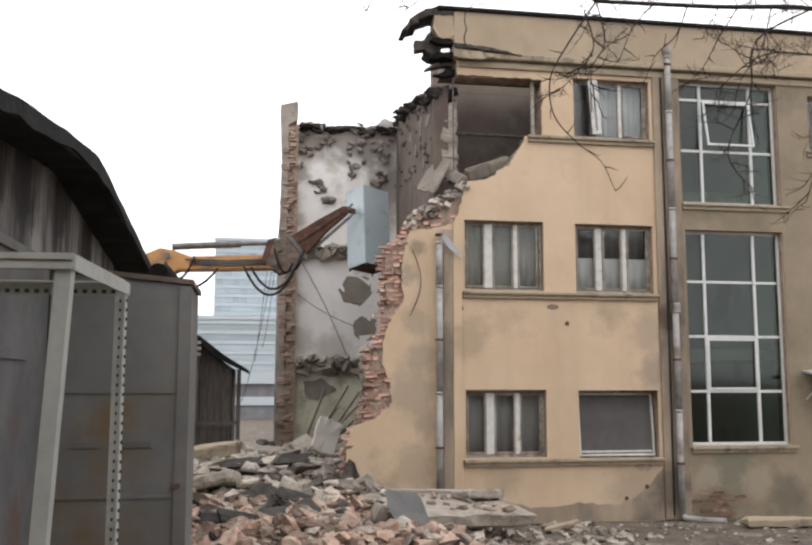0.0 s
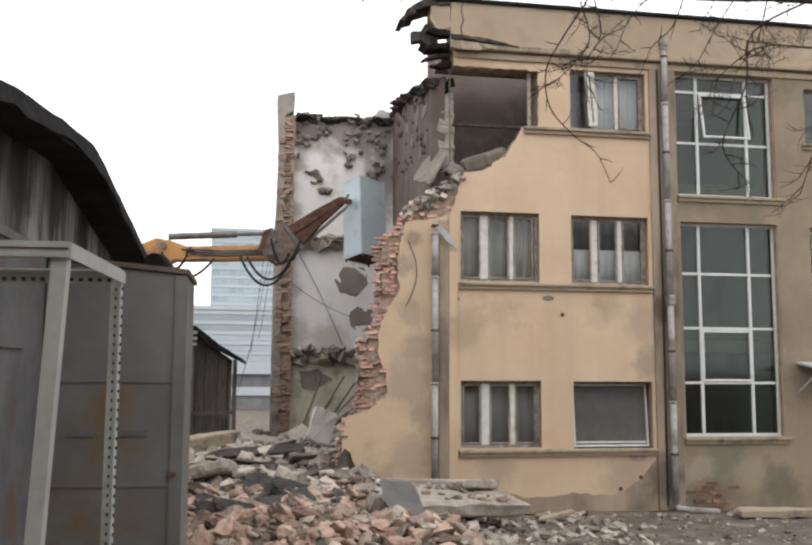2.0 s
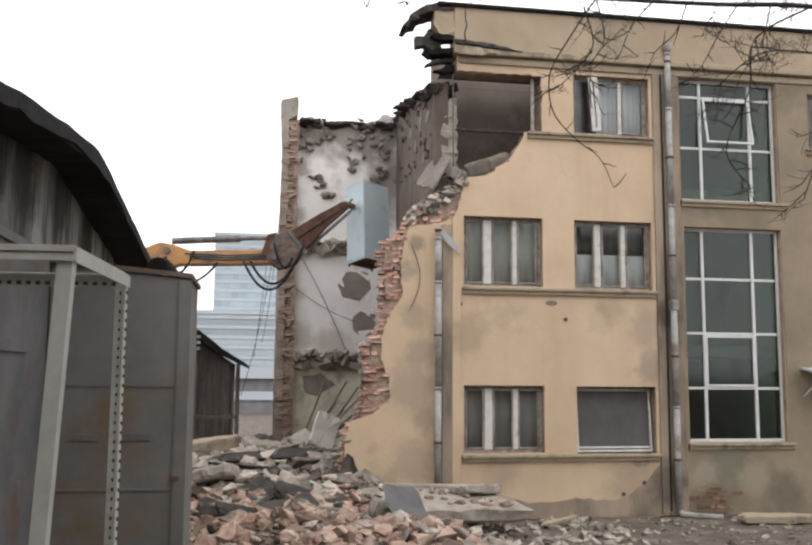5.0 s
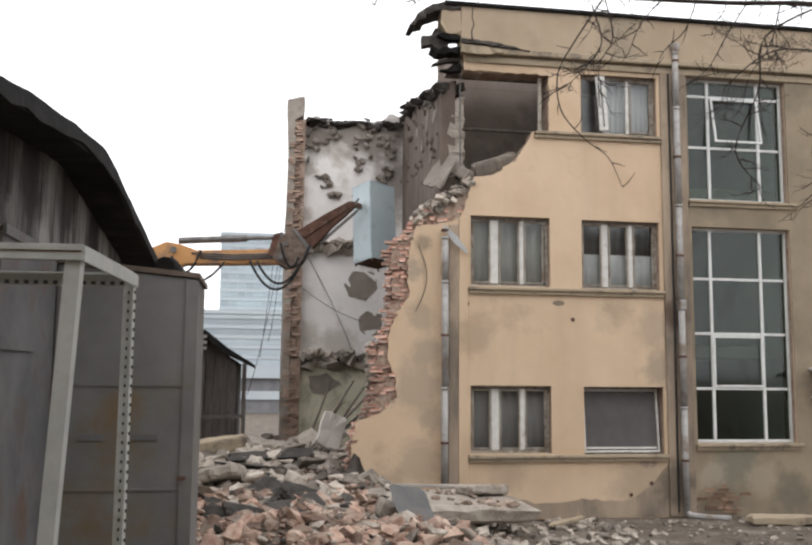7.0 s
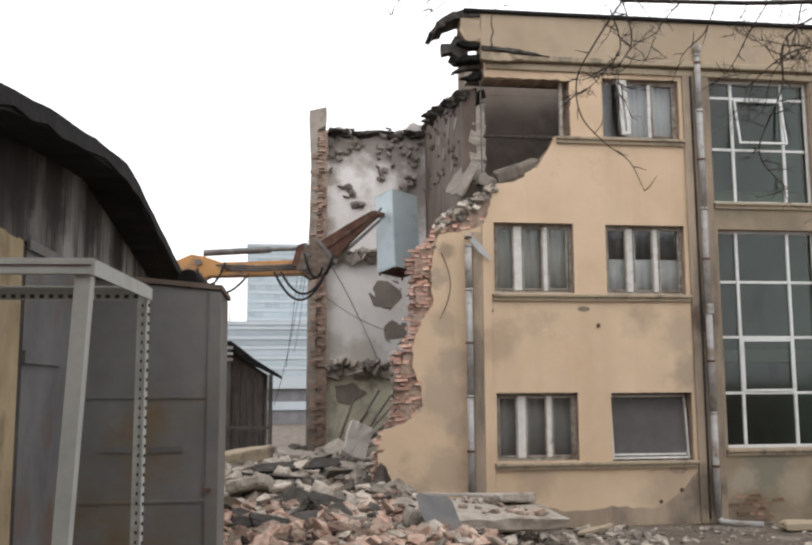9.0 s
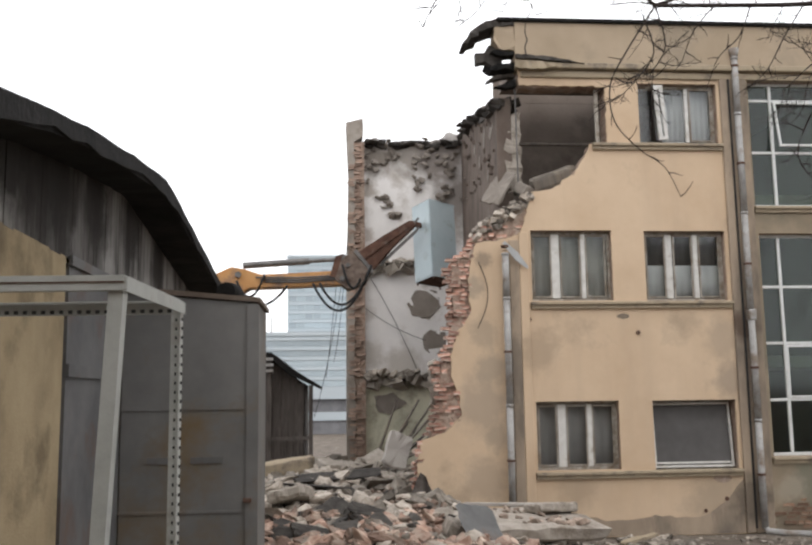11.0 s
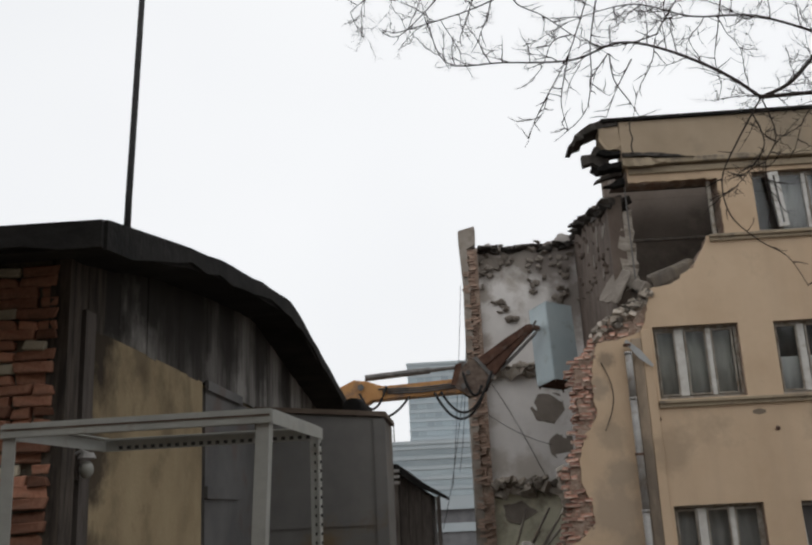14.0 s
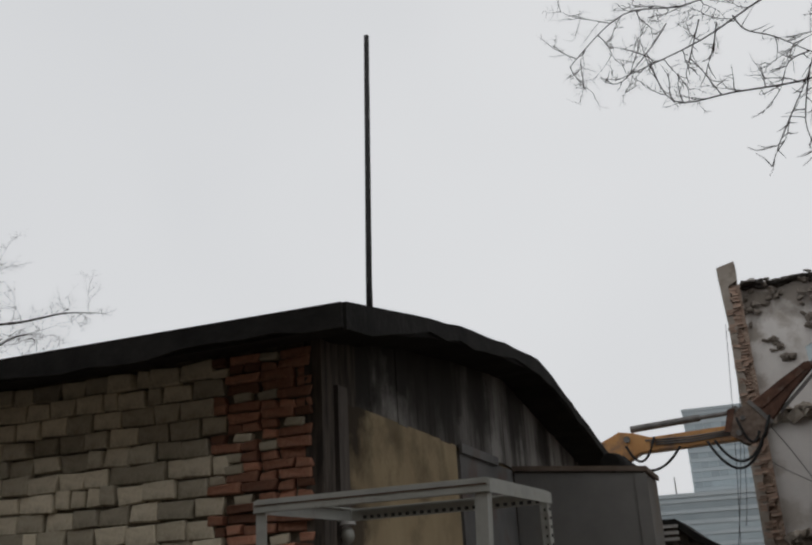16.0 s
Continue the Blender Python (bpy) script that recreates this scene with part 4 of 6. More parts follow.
W = cell_window("window_2", "g2", [], [], "white window with a lowered grey blind", depth=0.3)
TILT = Matrix.Translation((0, FY + 0.13, 1.17)) @ pose(0, 0, 0, -5.5, 0, 0) @ Matrix.Translation((0, -FY - 0.13, -1.17))
sash(W, 5.86, 7.34, FY + 0.10, 1.17, 2.33, 0.04, m=TILT, paint=M_FRAME)
BLIND = tagged(boxpart("roller_blind", 5.91, 7.29, FY + 0.125, FY + 0.135, 1.22, 2.28, M_BLIND_DARK, m=TILT), "grey roller blind drawn down in the window", "blind")
boxpart("bottom_bar", 5.91, 7.29, FY + 0.115, FY + 0.124, 1.235, 1.27, M_FRAME, BLIND, m=TILT)

W = cell_window("window_3", "m1", [(4.18, 0.15), (4.70, 0.08)], [], "white wooden three light window, paint flaking")
sash(W, 3.76, 4.10, FY + 0.12, 4.26, 5.42)
sash(W, 4.27, 4.65, FY + 0.12, 4.26, 5.42)
sash(W, 4.75, 5.12, FY + 0.12, 4.26, 5.42)
curtain(3.75, 5.2, 4.2, 5.47, FY + 0.23, M_NET, "dull grey net curtain behind the window")

W = cell_window("window_4", "m2", [(6.33, 0.12), (6.84, 0.09)], [], "white wooden three light window with half curtains")
sash(W, 5.89, 6.26, FY + 0.12, 4.25, 5.42)
sash(W, 6.41, 6.78, FY + 0.12, 4.25, 5.42)
sash(W, 6.90, 7.30, FY + 0.12, 4.25, 5.42)
curtain(5.88, 7.32, 4.22, 4.86, FY + 0.225, M_CURTAIN, "white half curtain across the lower panes")
# grey sheet added so the upper panes read lighter than the dark room
curtain(5.88, 7.32, 4.87, 5.45, FY + 0.32, M_BLIND_DARK, "grey curtain, added to lift the black upper panes")

W = cell_window("window_5", "t2", [(6.83, 0.07)], [], "white wooden window with one casement swung open")
sash(W, 6.22, 6.40, FY - 0.02, 7.22, 8.28, 0.07, paint=M_FRAME, m=Matrix.Translation((6.22, 0, 7.22)) @ pose(0, 0, 0, 0, -4, 0) @ Matrix.Translation((-6.22, 0, -7.22)))
sash(W, 6.88, 7.31, FY + 0.12, 7.23, 8.26)
curtain(6.4, 7.35, 7.2, 8.3, FY + 0.3, M_CURTAIN, "pale net curtain half drawn behind the panes")

W = cell_window("window_6", "su", [(8.50, 0.06), (9.55, 0.06)], [7.02, 8.05], "tall stair window, small panes, one light tilted open", paint=M_FRAME_METAL, pane=M_GLASS_GREEN)
sash(W, 8.53, 9.51, FY + 0.06, 7.08, 8.0, 0.034, paint=M_FRAME_METAL, m=Matrix.Translation((9.0, FY + 0.1, 8.0)) @ pose(0, 0, 0, -10, 0, 0) @ Matrix.Translation((-9.0, -FY - 0.1, -8.0)))
W = cell_window("window_7", "sl", [(8.46, 0.06), (9.50, 0.06)], [2.35, 3.39, 4.44], "tall stair window with twelve dark panes", paint=M_FRAME_METAL, pane=M_GLASS_GREEN)
sash(W, 8.465, 9.495, FY + 0.115, 2.38, 3.36, 0.045, paint=M_FRAME_METAL)
cell_window("window_8", "r1", [(11.5, 0.1)], [], "white wooden window beyond the stair")
cell_window("window_9", "r2", [(11.5, 0.1)], [], "white wooden window beyond the stair")
D = cell_window("door_1", "d1", [(11.15, 0.09)], [2.05], "glazed entrance door in a pale metal frame", depth=0.05)
tagged(D, category="door")

# sills and string courses
for x0, x1, z in ((3.66, 7.43, 1.06), (3.66, 7.43, 4.08), (4.92, 7.43, 7.05), (7.97, 10.2, 5.86), (7.99, 10.15, 1.25), (10.65, 12.4, 7.0)):
    s = tagged(boxpart("sill_course", x0, x1, FY - 0.10, FY + 0.12, z + 0.03, z + 0.085, M_TRIM, bevel=0.008), "weathered cream window sill course", "sill", kind="structure")
    part("moulding", box_bm(x0 + 0.01, x1 - 0.01, FY - 0.055, FY + 0.01, z - 0.035, z + 0.028), M_TRIM, s)

# ---- rain pipes ----
def rain_pipe(x, z0, z1, label, hopper=True):
    p = thing("rain_pipe", label, "pipe", "rain pipes on the front")
    y = FY - 0.125
    z = z0
    k = 0
    while z < z1:
        zt = min(z1, z + 1.9)
        bm = bmesh.new()
        tube(bm, [(x + 0.006 * (k % 2), y, z), (x, y, zt)], 0.062, 0.062, 14)
        tube(bm, [(x, y, zt - 0.05), (x, y, zt)], 0.070, 0.070, 14)
        part("pipe_length", bm, M_PIPE, p, smooth=True)
        bm = bmesh.new()
        tube(bm, [(x, y, z + 0.9), (x, y, z + 0.94)], 0.074, 0.074, 14)
        box(bm, x - 0.012, x + 0.012, y + 0.06, FY - 0.03, z + 0.905, z + 0.935)
        part("bracket", bm, M_RUST, p, "rusty pipe bracket")
        z = zt
        k += 1
    if hopper:
        bm = bmesh.new()
        tube(bm, [(x, y, z1 - 0.02), (x, y, z1 + 0.05), (x, y, z1 + 0.16)], 0.06, 0.1, 14)
        part("hopper", bm, M_PIPE, p, smooth=True)
    return p


RP = rain_pipe(7.72, 0.12, 8.82, "tall galvanised rain pipe, dented, on the front wall")
part("joint_box", box_bm(7.66, 7.80, FY - 0.2, FY - 0.03, 3.80, 4.0), M_PIPE, RP, "pale pipe joint", bevel=0.02)
bm = bmesh.new()
tube(bm, [(7.72, FY - 0.11, 0.16), (7.76, FY - 0.16, 0.06), (8.0, FY - 0.3, 0.04), (8.35, FY - 0.55, 0.05)], 0.06, 0.06, 12)
part("shoe", bm, M_PIPE, RP, smooth=True)
rain_pipe(3.20, 0.45, 5.05, "cut off galvanised rain pipe at the broken end", False)
bm = bmesh.new()
tube(bm, [(7.60, FY - 0.06, 0.1), (7.61, FY - 0.06, 4.0), (7.60, FY - 0.06, 8.4)], 0.018, 0.018, 6)
tagged(part("cable_conduit", bm, M_RUBBER), "black cable clipped beside the rain pipe", "cable")
bm = bmesh.new()
sheet(bm, [(3.14, 5.22), (3.18, 5.26), (3.42, 5.06), (3.62, 4.80), (3.60, 4.76), (3.38, 4.92)], [], FRONT, FY - 0.18, FY - 0.17)
for v in bm.verts:
    v.co.y += (5.2 - v.co.z) * 0.15
tagged(part("bent_tin_sheet", bm, M_SHEETWHITE), "bent white tin flashing hanging at the pipe top", "metal sheet")


# ---- bricks of the broken front edge ----
def loose_brick_meshes(n, l, h, d, m, seed):
    out = []
    for i in range(n):
        r = random.Random(seed + i)
        bm = bmesh.new()
        for v in box(bm, -l / 2, l / 2, 0, d, -h / 2, h / 2):
            v.co = Vector((v.co.x * r.uniform(0.82, 1.02), v.co.y, v.co.z * r.uniform(0.85, 1.05))) + Vector((r.uniform(-0.012, 0.012), r.uniform(-0.01, 0.01), r.uniform(-0.006, 0.006)))
        out.append(mesh_of("brick", bm, m))
    return out


M_BRICK_DARK = mat("damp crumbling brick", (0.20, 0.105, 0.07), (0.36, 0.20, 0.135), 8.0, 0.95, 0.6, 40, dirt=(0.30, 0.235, 0.17), dirt_at=0.5, dirt_scale=4, vary=0.4)


def build_edge_bricks():
    rnd = random.Random(31)
    full = loose_brick_meshes(8, 0.245, 0.066, 0.125, M_BRICK, 100)
    head = loose_brick_meshes(6, 0.12, 0.066, 0.2, M_BRICK, 200)
    dusty = loose_brick_meshes(5, 0.245, 0.066, 0.125, M_BRICK_DUSTY, 300)
    sooty = loose_brick_meshes(5, 0.245, 0.062, 0.125, M_BRICK_DARK, 400)
    sooty_head = loose_brick_meshes(4, 0.12, 0.062, 0.125, M_BRICK_DARK, 500)
    z, row = 0.62, 0
    while z < 5.62:
        x0 = at_height(BRICK_EDGE, z) + rnd.uniform(-0.07, 0.07)
        lim = at_height(PLASTER_EDGE[:15], z) if z < 5.26 else 3.45
        x = x0 + (0.06 if row % 2 else 0)
        while x < lim + 0.02:
            long = rnd.random() < (0.25 if row % 2 else 0.6)
            l = 0.255 if long else 0.13
            o = new("brick", rnd.choice(full if long else head))
            o.parent = WALL
            o.location = (x + l / 2, FY + 0.04 + rnd.uniform(-0.05, 0.07) - (0.02 if x == x0 else 0), z + rnd.uniform(-0.012, 0.012))
            o.rotation_euler = (rnd.uniform(-0.12, 0.12), rnd.uniform(-0.13, 0.13), rnd.uniform(-0.25, 0.25))
            o.scale = (rnd.uniform(0.75, 1.05), 1, rnd.uniform(0.8, 1.05))
            x += l
        z += 0.077
        row += 1
    # bare patch in the plinth under the stair window
    z, row = 0.10, 0
    while z < 0.62:
        half = 0.5 * math.sqrt(max(0, 1 - ((z - 0.15) / 0.5) ** 2)) + 0.02
        x = 8.45 - half + rnd.uniform(-0.08, 0.05)
        while x < 8.45 + half:
            long = rnd.random() < 0.55
            l = 0.255 if long else 0.13
            edge = abs(x + l / 2 - 8.45) > half - 0.16
            if not (edge and rnd.random() < 0.45):
                o = new("brick", rnd.choice(sooty if long else sooty_head))
                o.parent = WALL
                o.location = (x + l / 2, FY - 0.022 + rnd.uniform(-0.014, 0.012), z)
                o.rotation_euler = (rnd.uniform(-0.04, 0.04), rnd.uniform(-0.04, 0.04), rnd.uniform(-0.06, 0.06))
            x += l
        z += 0.077
        row += 1
    # toothed core of the end stub
    z = 0.3
    while z < 9.4:
        if not (5.8 < z < 6.2 or 2.7 < z < 3.0):
            l = rnd.choice((0.16, 0.24, 0.2))
            o = new("brick", rnd.choice(dusty))
            o.parent = STUB
            o.location = (0.76 + rnd.uniform(-0.05, 0.07), RY - 0.32 + rnd.uniform(-0.06, 0.05), z)
            o.scale = (l / 0.245, 1, 1)
            o.rotation_euler = (0, rnd.uniform(-0.05, 0.05), rnd.uniform(-0.2, 0.2))
            if rnd.random() < 0.6 and z < 8.9:
                o = new("brick", rnd.choice(dusty))
                o.parent = STUB
                o.location = (0.60 + rnd.uniform(-0.03, 0.03), RY - 0.37 + rnd.uniform(-0.03, 0.02), z + 0.04)
                o.scale = (rnd.uniform(0.6, 0.85), 1, 1)
                o.rotation_euler = (0, rnd.uniform(-0.05, 0.05), rnd.uniform(-0.1, 0.1))
        z += 0.079


build_edge_bricks()


# ---- torn roof end ----
def torn(name, pts, y0, y1, material, parent=None, seed=1, amount=0.02, label=""):
    bm = bmesh.new()
    sheet(bm, ragged(pts + [pts[0]], 0.1, amount, seed)[:-1], [], FRONT, y0, y1)
    rnd = random.Random(seed)
    for v in bm.verts:
        v.co.y += rnd.uniform(-0.03, 0.03)
    return part(name, bm, material, parent, label)


E1 = thing("torn_roof_edge", "torn end of the felt covered roof, hanging in strips", "roof debris", at=(0, 0, 0))
torn("roof_slab_end", [(3.5, 9.5), (3.17, 9.5), (2.96, 9.46), (2.80, 9.37), (2.66, 9.22), (2.53, 9.03), (2.60, 9.02), (2.68, 9.12), (2.83, 9.16), (2.82, 9.24), (3.1, 9.36), (3.5, 9.38)], FY - 0.1, FY + 0.5, M_ROOFBITS, E1, 1, 0.012)
torn("felt_strip", [(3.3, 9.06), (3.02, 9.04), (2.94, 8.90), (2.78, 8.90), (2.80, 8.70), (2.95, 8.72), (3.12, 8.62), (3.3, 8.66)], FY + 0.08, FY + 0.3, M_ROOFBITS, E1, 2, 0.015)
torn("felt_strip", [(3.5, 8.68), (3.2, 8.66), (3.02, 8.58), (2.92, 8.62), (3.05, 8.52), (3.3, 8.56), (3.5, 8.54)], FY - 0.02, FY + 0.3, M_TAR, E1, 3, 0.012)
torn("felt_strip", [(3.5, 8.52), (3.25, 8.48), (3.1, 8.43), (2.97, 8.35), (3.12, 8.39), (3.3, 8.44), (3.52, 8.45)], FY + 0.1, FY + 0.3, M_ROOFBITS, E1, 4, 0.008)
torn("felt_strip", [(3.54, 8.40), (3.4, 8.38), (3.28, 8.30), (3.15, 8.27), (3.35, 8.25), (3.55, 8.27)], FY + 0.12, FY + 0.28, M_TAR, E1, 5, 0.008)
torn("felt_strip", [(3.5, 8.9), (3.3, 8.88), (3.16, 8.92), (3.05, 8.86), (3.2, 8.80), (3.5, 8.82)], FY - 0.06, FY + 0.2, M_TAR, E1, 6, 0.01)
torn("parapet_lump", [(3.5, 9.44), (3.12, 9.43), (3.10, 9.1), (3.2, 8.93), (3.5, 8.9)], FY - 0.08, FY + 0.3, M_PARAPET, E1, 5, 0.015, "broken peach parapet end")
torn("cornice_lump", [(3.5, 8.72), (3.9, 8.70), (4.8, 8.63), (4.1, 8.76), (3.5, 8.80)], FY - 0.18, FY - 0.09, M_ROOFBITS, E1, 6, 0.01)
torn("cornice_lump", [(3.48, 8.52), (4.0, 8.50), (4.3, 8.58), (4.0, 8.64), (3.48, 8.66)], FY - 0.20, FY - 0.13, M_TRIM, E1, 8, 0.012, "broken pale cornice end")

M_BARE = mat("bare grey render", (0.27, 0.235, 0.20), (0.36, 0.32, 0.28), 2.0, 0.95, 0.4, 30)
# roof remains on top of the rear and cross walls
rnd = random.Random(77)
bits = Heap()
for i in range(70):
    y = rnd.uniform(16.5, 24.3)
    bits.add(3.34 + askew(y) + rnd.uniform(-0.12, 0.12), y, 7.98 + (y - 16.2) * 0.242 + rnd.uniform(-0.12, 0.03), rnd.uniform(0.08, 0.16), rnd.uniform(0.15, 0.45), rnd.uniform(0.04, 0.1), rnd, 16)
for i in range(50):
    bits.add(rnd.uniform(0.95, 3.8), RY + 0.1 + rnd.uniform(-0.2, 0.1), 9.48 + rnd.uniform(-0.08, 0.08), rnd.uniform(0.12, 0.35), rnd.uniform(0.08, 0.2), rnd.uniform(0.04, 0.09), rnd, 10)
tagged(bits.make("roof_remains", M_ROOFBITS), "ragged black roofing remains along the wall tops", "roof debris", kind="stuff")
bm = bmesh.new()
for i in range(46):
    y = rnd.uniform(16.6, 23.5)
    chunk(bm, 3.225 + askew(y), y, 7.4 + (y - 16.6) * 0.22 + rnd.uniform(-1.2, 0.6), 0.03, rnd.uniform(0.02, 0.10), rnd.uniform(0.02, 0.07), rnd)
tagged(part("clinging_plaster", bm, M_DARKWALL), "lumps of dusty plaster still clinging to the cross wall", "rubble", kind="stuff")
# clumps of masonry still sticking out of the rear wall, gathered round a few torn places
clumps = Heap(ROUGH_ROCKS)
for cx, cz, reach, n in ((1.56, 7.9, 0.14, 7), (1.80, 7.45, 0.16, 9), (2.48, 8.4, 0.13, 6), (2.55, 7.35, 0.2, 13), (2.62, 6.85, 0.2, 12), (3.1, 7.1, 0.18, 10), (3.25, 7.95, 0.24, 14), (2.85, 7.3, 0.16, 8),
                         (1.2, 8.85, 0.3, 12), (1.7, 9.15, 0.3, 12), (2.6, 9.1, 0.4, 14), (3.3, 9.0, 0.3, 10)):
    for i in range(n):
        clumps.add(cx + rnd.gauss(0, reach * 0.55), RY - 0.02 + rnd.uniform(-0.06, 0.04), cz + rnd.gauss(0, reach * 0.7), rnd.uniform(0.04, 0.13), rnd.uniform(0.05, 0.13), rnd.uniform(0.03, 0.09), rnd, 40)
tagged(clumps.make("clinging_masonry", M_BARE), "clumps of broken masonry sticking from the rear wall", "rubble", kind="stuff")


# patches where plaster has fallen off the rear wall
def patch(pts, material, label, y=RY - 0.012, seed=1):
    torn_ob = torn("fallen_plaster_patch", pts, y, y + 0.02, material, None, seed, 0.02)
    for v in torn_ob.data.vertices:
        v.co.y = min(max(v.co.y, y - 0.004), y + 0.03)
    tagged(torn_ob, label, "wall patch", "bare patches on the rear wall", kind="structure")


patch([(2.12, 4.99), (2.36, 5.39), (2.93, 5.36), (3.05, 4.93), (2.72, 4.57), (2.23, 4.68)], M_BARE, "pentagon of bare grey render on the wall")
patch([(2.5, 4.1), (2.75, 4.3), (3.15, 4.2), (3.2, 3.7), (2.8, 3.6), (2.55, 3.75)], M_BARE, "ragged bare grey render on the wall", seed=2)
patch([(1.0, 9.3), (1.7, 9.25), (1.9, 9.05), (1.4, 8.9), (1.0, 8.7)], M_BARE, "torn strip under the roof line", seed=6)
patch([(1.2, 2.5), (1.7, 2.6), (2.1, 2.3), (1.6, 2.0), (1.25, 2.1)], M_BARE, "ragged bare grey render on the wall", seed=8)

# torn pale plaster on the cross wall
for k, (y, z, w, h) in enumerate(((17.4, 7.75, 0.7, 0.22), (18.6, 8.0, 0.35, 0.5), (19.6, 7.7, 0.3, 0.3), (20.6, 8.3, 0.5, 0.25), (18.0, 7.0, 0.4, 0.2))):
    pts = [(y + w / 2 * math.cos(a), z + h / 2 * math.sin(a)) for a in (2 * math.pi * i / 10 for i in range(10))]
    bm = bmesh.new()
    sheet(bm, ragged(pts + [pts[0]], 0.08, 0.05, k + 60)[:-1], [], SIDE, 3.208, 3.23)
    for v in bm.verts:
        v.co.x += askew(v.co.y)
    tagged(part("plaster_rest", bm, M_BARE), "ragged rest of pale plaster on the brown wall", "wall patch", "plaster rests on the cross wall", kind="structure")

# loose wires
for name, pts in (("wire", sag((0.95, RY - 0.05, 4.9), (2.6, RY - 0.1, 4.0), 0.1)), ("wire", sag((1.0, RY - 0.05, 5.9), (2.4, RY - 0.08, 3.1), -0.15)),
                  ("wire", sag((0.45, RY - 0.2, 8.5), (-0.1, 24.0, 3.0), 0.3)), ("wire", sag((0.50, RY - 0.3, 7.0), (0.1, 24.0, 3.4), 0.5)),
                  ("wire", sag((0.45, RY - 0.3, 6.4), (-0.4, 23.6, 2.0), 0.4)), ("wire", sag((2.72, FY - 0.03, 4.9), (2.68, FY - 0.03, 3.7), 0.0))):
    bm = bmesh.new()
    pts = [Vector(p) for p in pts]
    if pts[0].y < 17:
        pts = [p + Vector((0.18 * math.sin(math.pi * i / 12), 0, 0)) for i, p in enumerate(pts)]
    tube(bm, pts, 0.008, 0.008, 5)
    tagged(part(name, bm, M_RUBBER), "loose black electric wire hanging on the wall", "wire", "hanging wires")


# ---- wreckage in the open top room ----
COL = thing("broken_column", "stump of a grey concrete column in the open room", "column")
torn("shaft", [(3.40, 6.3), (3.68, 6.3), (3.68, 7.9), (3.55, 7.85), (3.42, 7.5), (3.36, 7.0)], FY + 0.45, FY + 0.75, M_CONCRETE, COL, 9, 0.035)
bm = bmesh.new()
tube(bm, [(3.57, FY + 0.3, 6.2), (3.56, FY + 0.3, 8.5)], 0.015, 0.015, 6)
part("rebar", bm, M_STEEL, COL, "bare steel bar")
tagged(boxpart("window_bar", 3.58, 5.2, FY + 0.14, FY + 0.2, 7.13, 7.19, M_CHAR, bevel=0.01), "charred cross bar of the missing window", "window bar")
tagged(boxpart("window_jamb", 5.05, 5.12, FY + 0.14, FY + 0.2, 7.14, 8.24, M_FRAME_OLD, bevel=0.01), "grimy jamb left of the missing window", "window jamb")


def slab(name, x, y, z, sx, sy, sz, rx, ry, rz, material, label, seed, category="rubble"):
    """A broken plate with chewed edges, as one thing."""
    r = random.Random(seed)
    bm = bmesh.new()
    n = 26
    ring = []
    bite = r.uniform(0, 9)
    for i in range(n):
        a = 2 * math.pi * i / n
        cx, cy = math.cos(a), math.sin(a)
        k = 1 / max(abs(cx), abs(cy)) * (0.93 + 0.1 * noise.noise((cx * 1.6, cy * 1.6, bite)) + r.uniform(-0.04, 0.03))
        ring.append((cx * k * sx / 2, cy * k * sy / 2))
    wob = min(0.02, sz * 0.25)
    layers = []
    for zz, g in ((0.5, 0.93), (0.32, 1.0), (-0.25, 0.98), (-0.5, 0.9)):
        layers.append([bm.verts.new((u * g * r.uniform(0.965, 1.02), v * g * r.uniform(0.965, 1.02), zz * sz + r.uniform(-wob, wob))) for u, v in ring])
    for f, s in ((0, 1), (-1, -1)):
        inner = [bm.verts.new((v.co.x * 0.55, v.co.y * 0.55, s * sz * 0.5 + r.uniform(-wob, wob) * 0.3)) for v in layers[f]]
        mid = bm.verts.new((0, 0, s * sz * 0.5))
        for i in range(n):
            j = (i + 1) % n
            bm.faces.new((layers[f][i], layers[f][j], inner[j], inner[i]))
            bm.faces.new((inner[i], inner[j], mid))
    for q, s in zip(layers, layers[1:]):
        for i in range(n):
            bm.faces.new((q[i], s[i], s[(i + 1) % n], q[(i + 1) % n]))
    ob = part(name, bm, material)
    ob.matrix_world = pose(x, y, z, rx, ry, rz)
    return tagged(ob, label, category)


slab("leaning_slab", 3.22, FY + 0.42, 6.38, 0.8, 0.5, 0.06, 28, -58, 14, M_BARE, "thin broken plate leaning on the torn wall", 3)
slab("fallen_slab", 4.22, FY + 0.26, 6.52, 0.95, 0.34, 0.26, 14, -20, 6, M_STAIN, "broken concrete lump lodged in the wall gap", 4)
slab("fallen_slab", 3.72, FY + 0.3, 6.28, 0.42, 0.35, 0.2, 30, 16, 40, M_BARE, "broken concrete lump lodged in the wall gap", 5)
bm = bmesh.new()
rnd = random.Random(5)
for i in range(170):
    x = rnd.uniform(2.7, 3.75)
    z = 5.45 + (x - 2.7) * 0.62
    chunk(bm, x, FY + rnd.uniform(0.0, 0.4), z + rnd.uniform(-0.14, 0.1), rnd.uniform(0.02, 0.10), rnd.uniform(0.03, 0.10), rnd.uniform(0.015, 0.05), rnd)
tagged(part("broken_masonry", bm, M_RUB_GREY), "loose broken masonry along the torn wall top", "rubble", kind="stuff")
bm = bmesh.new()
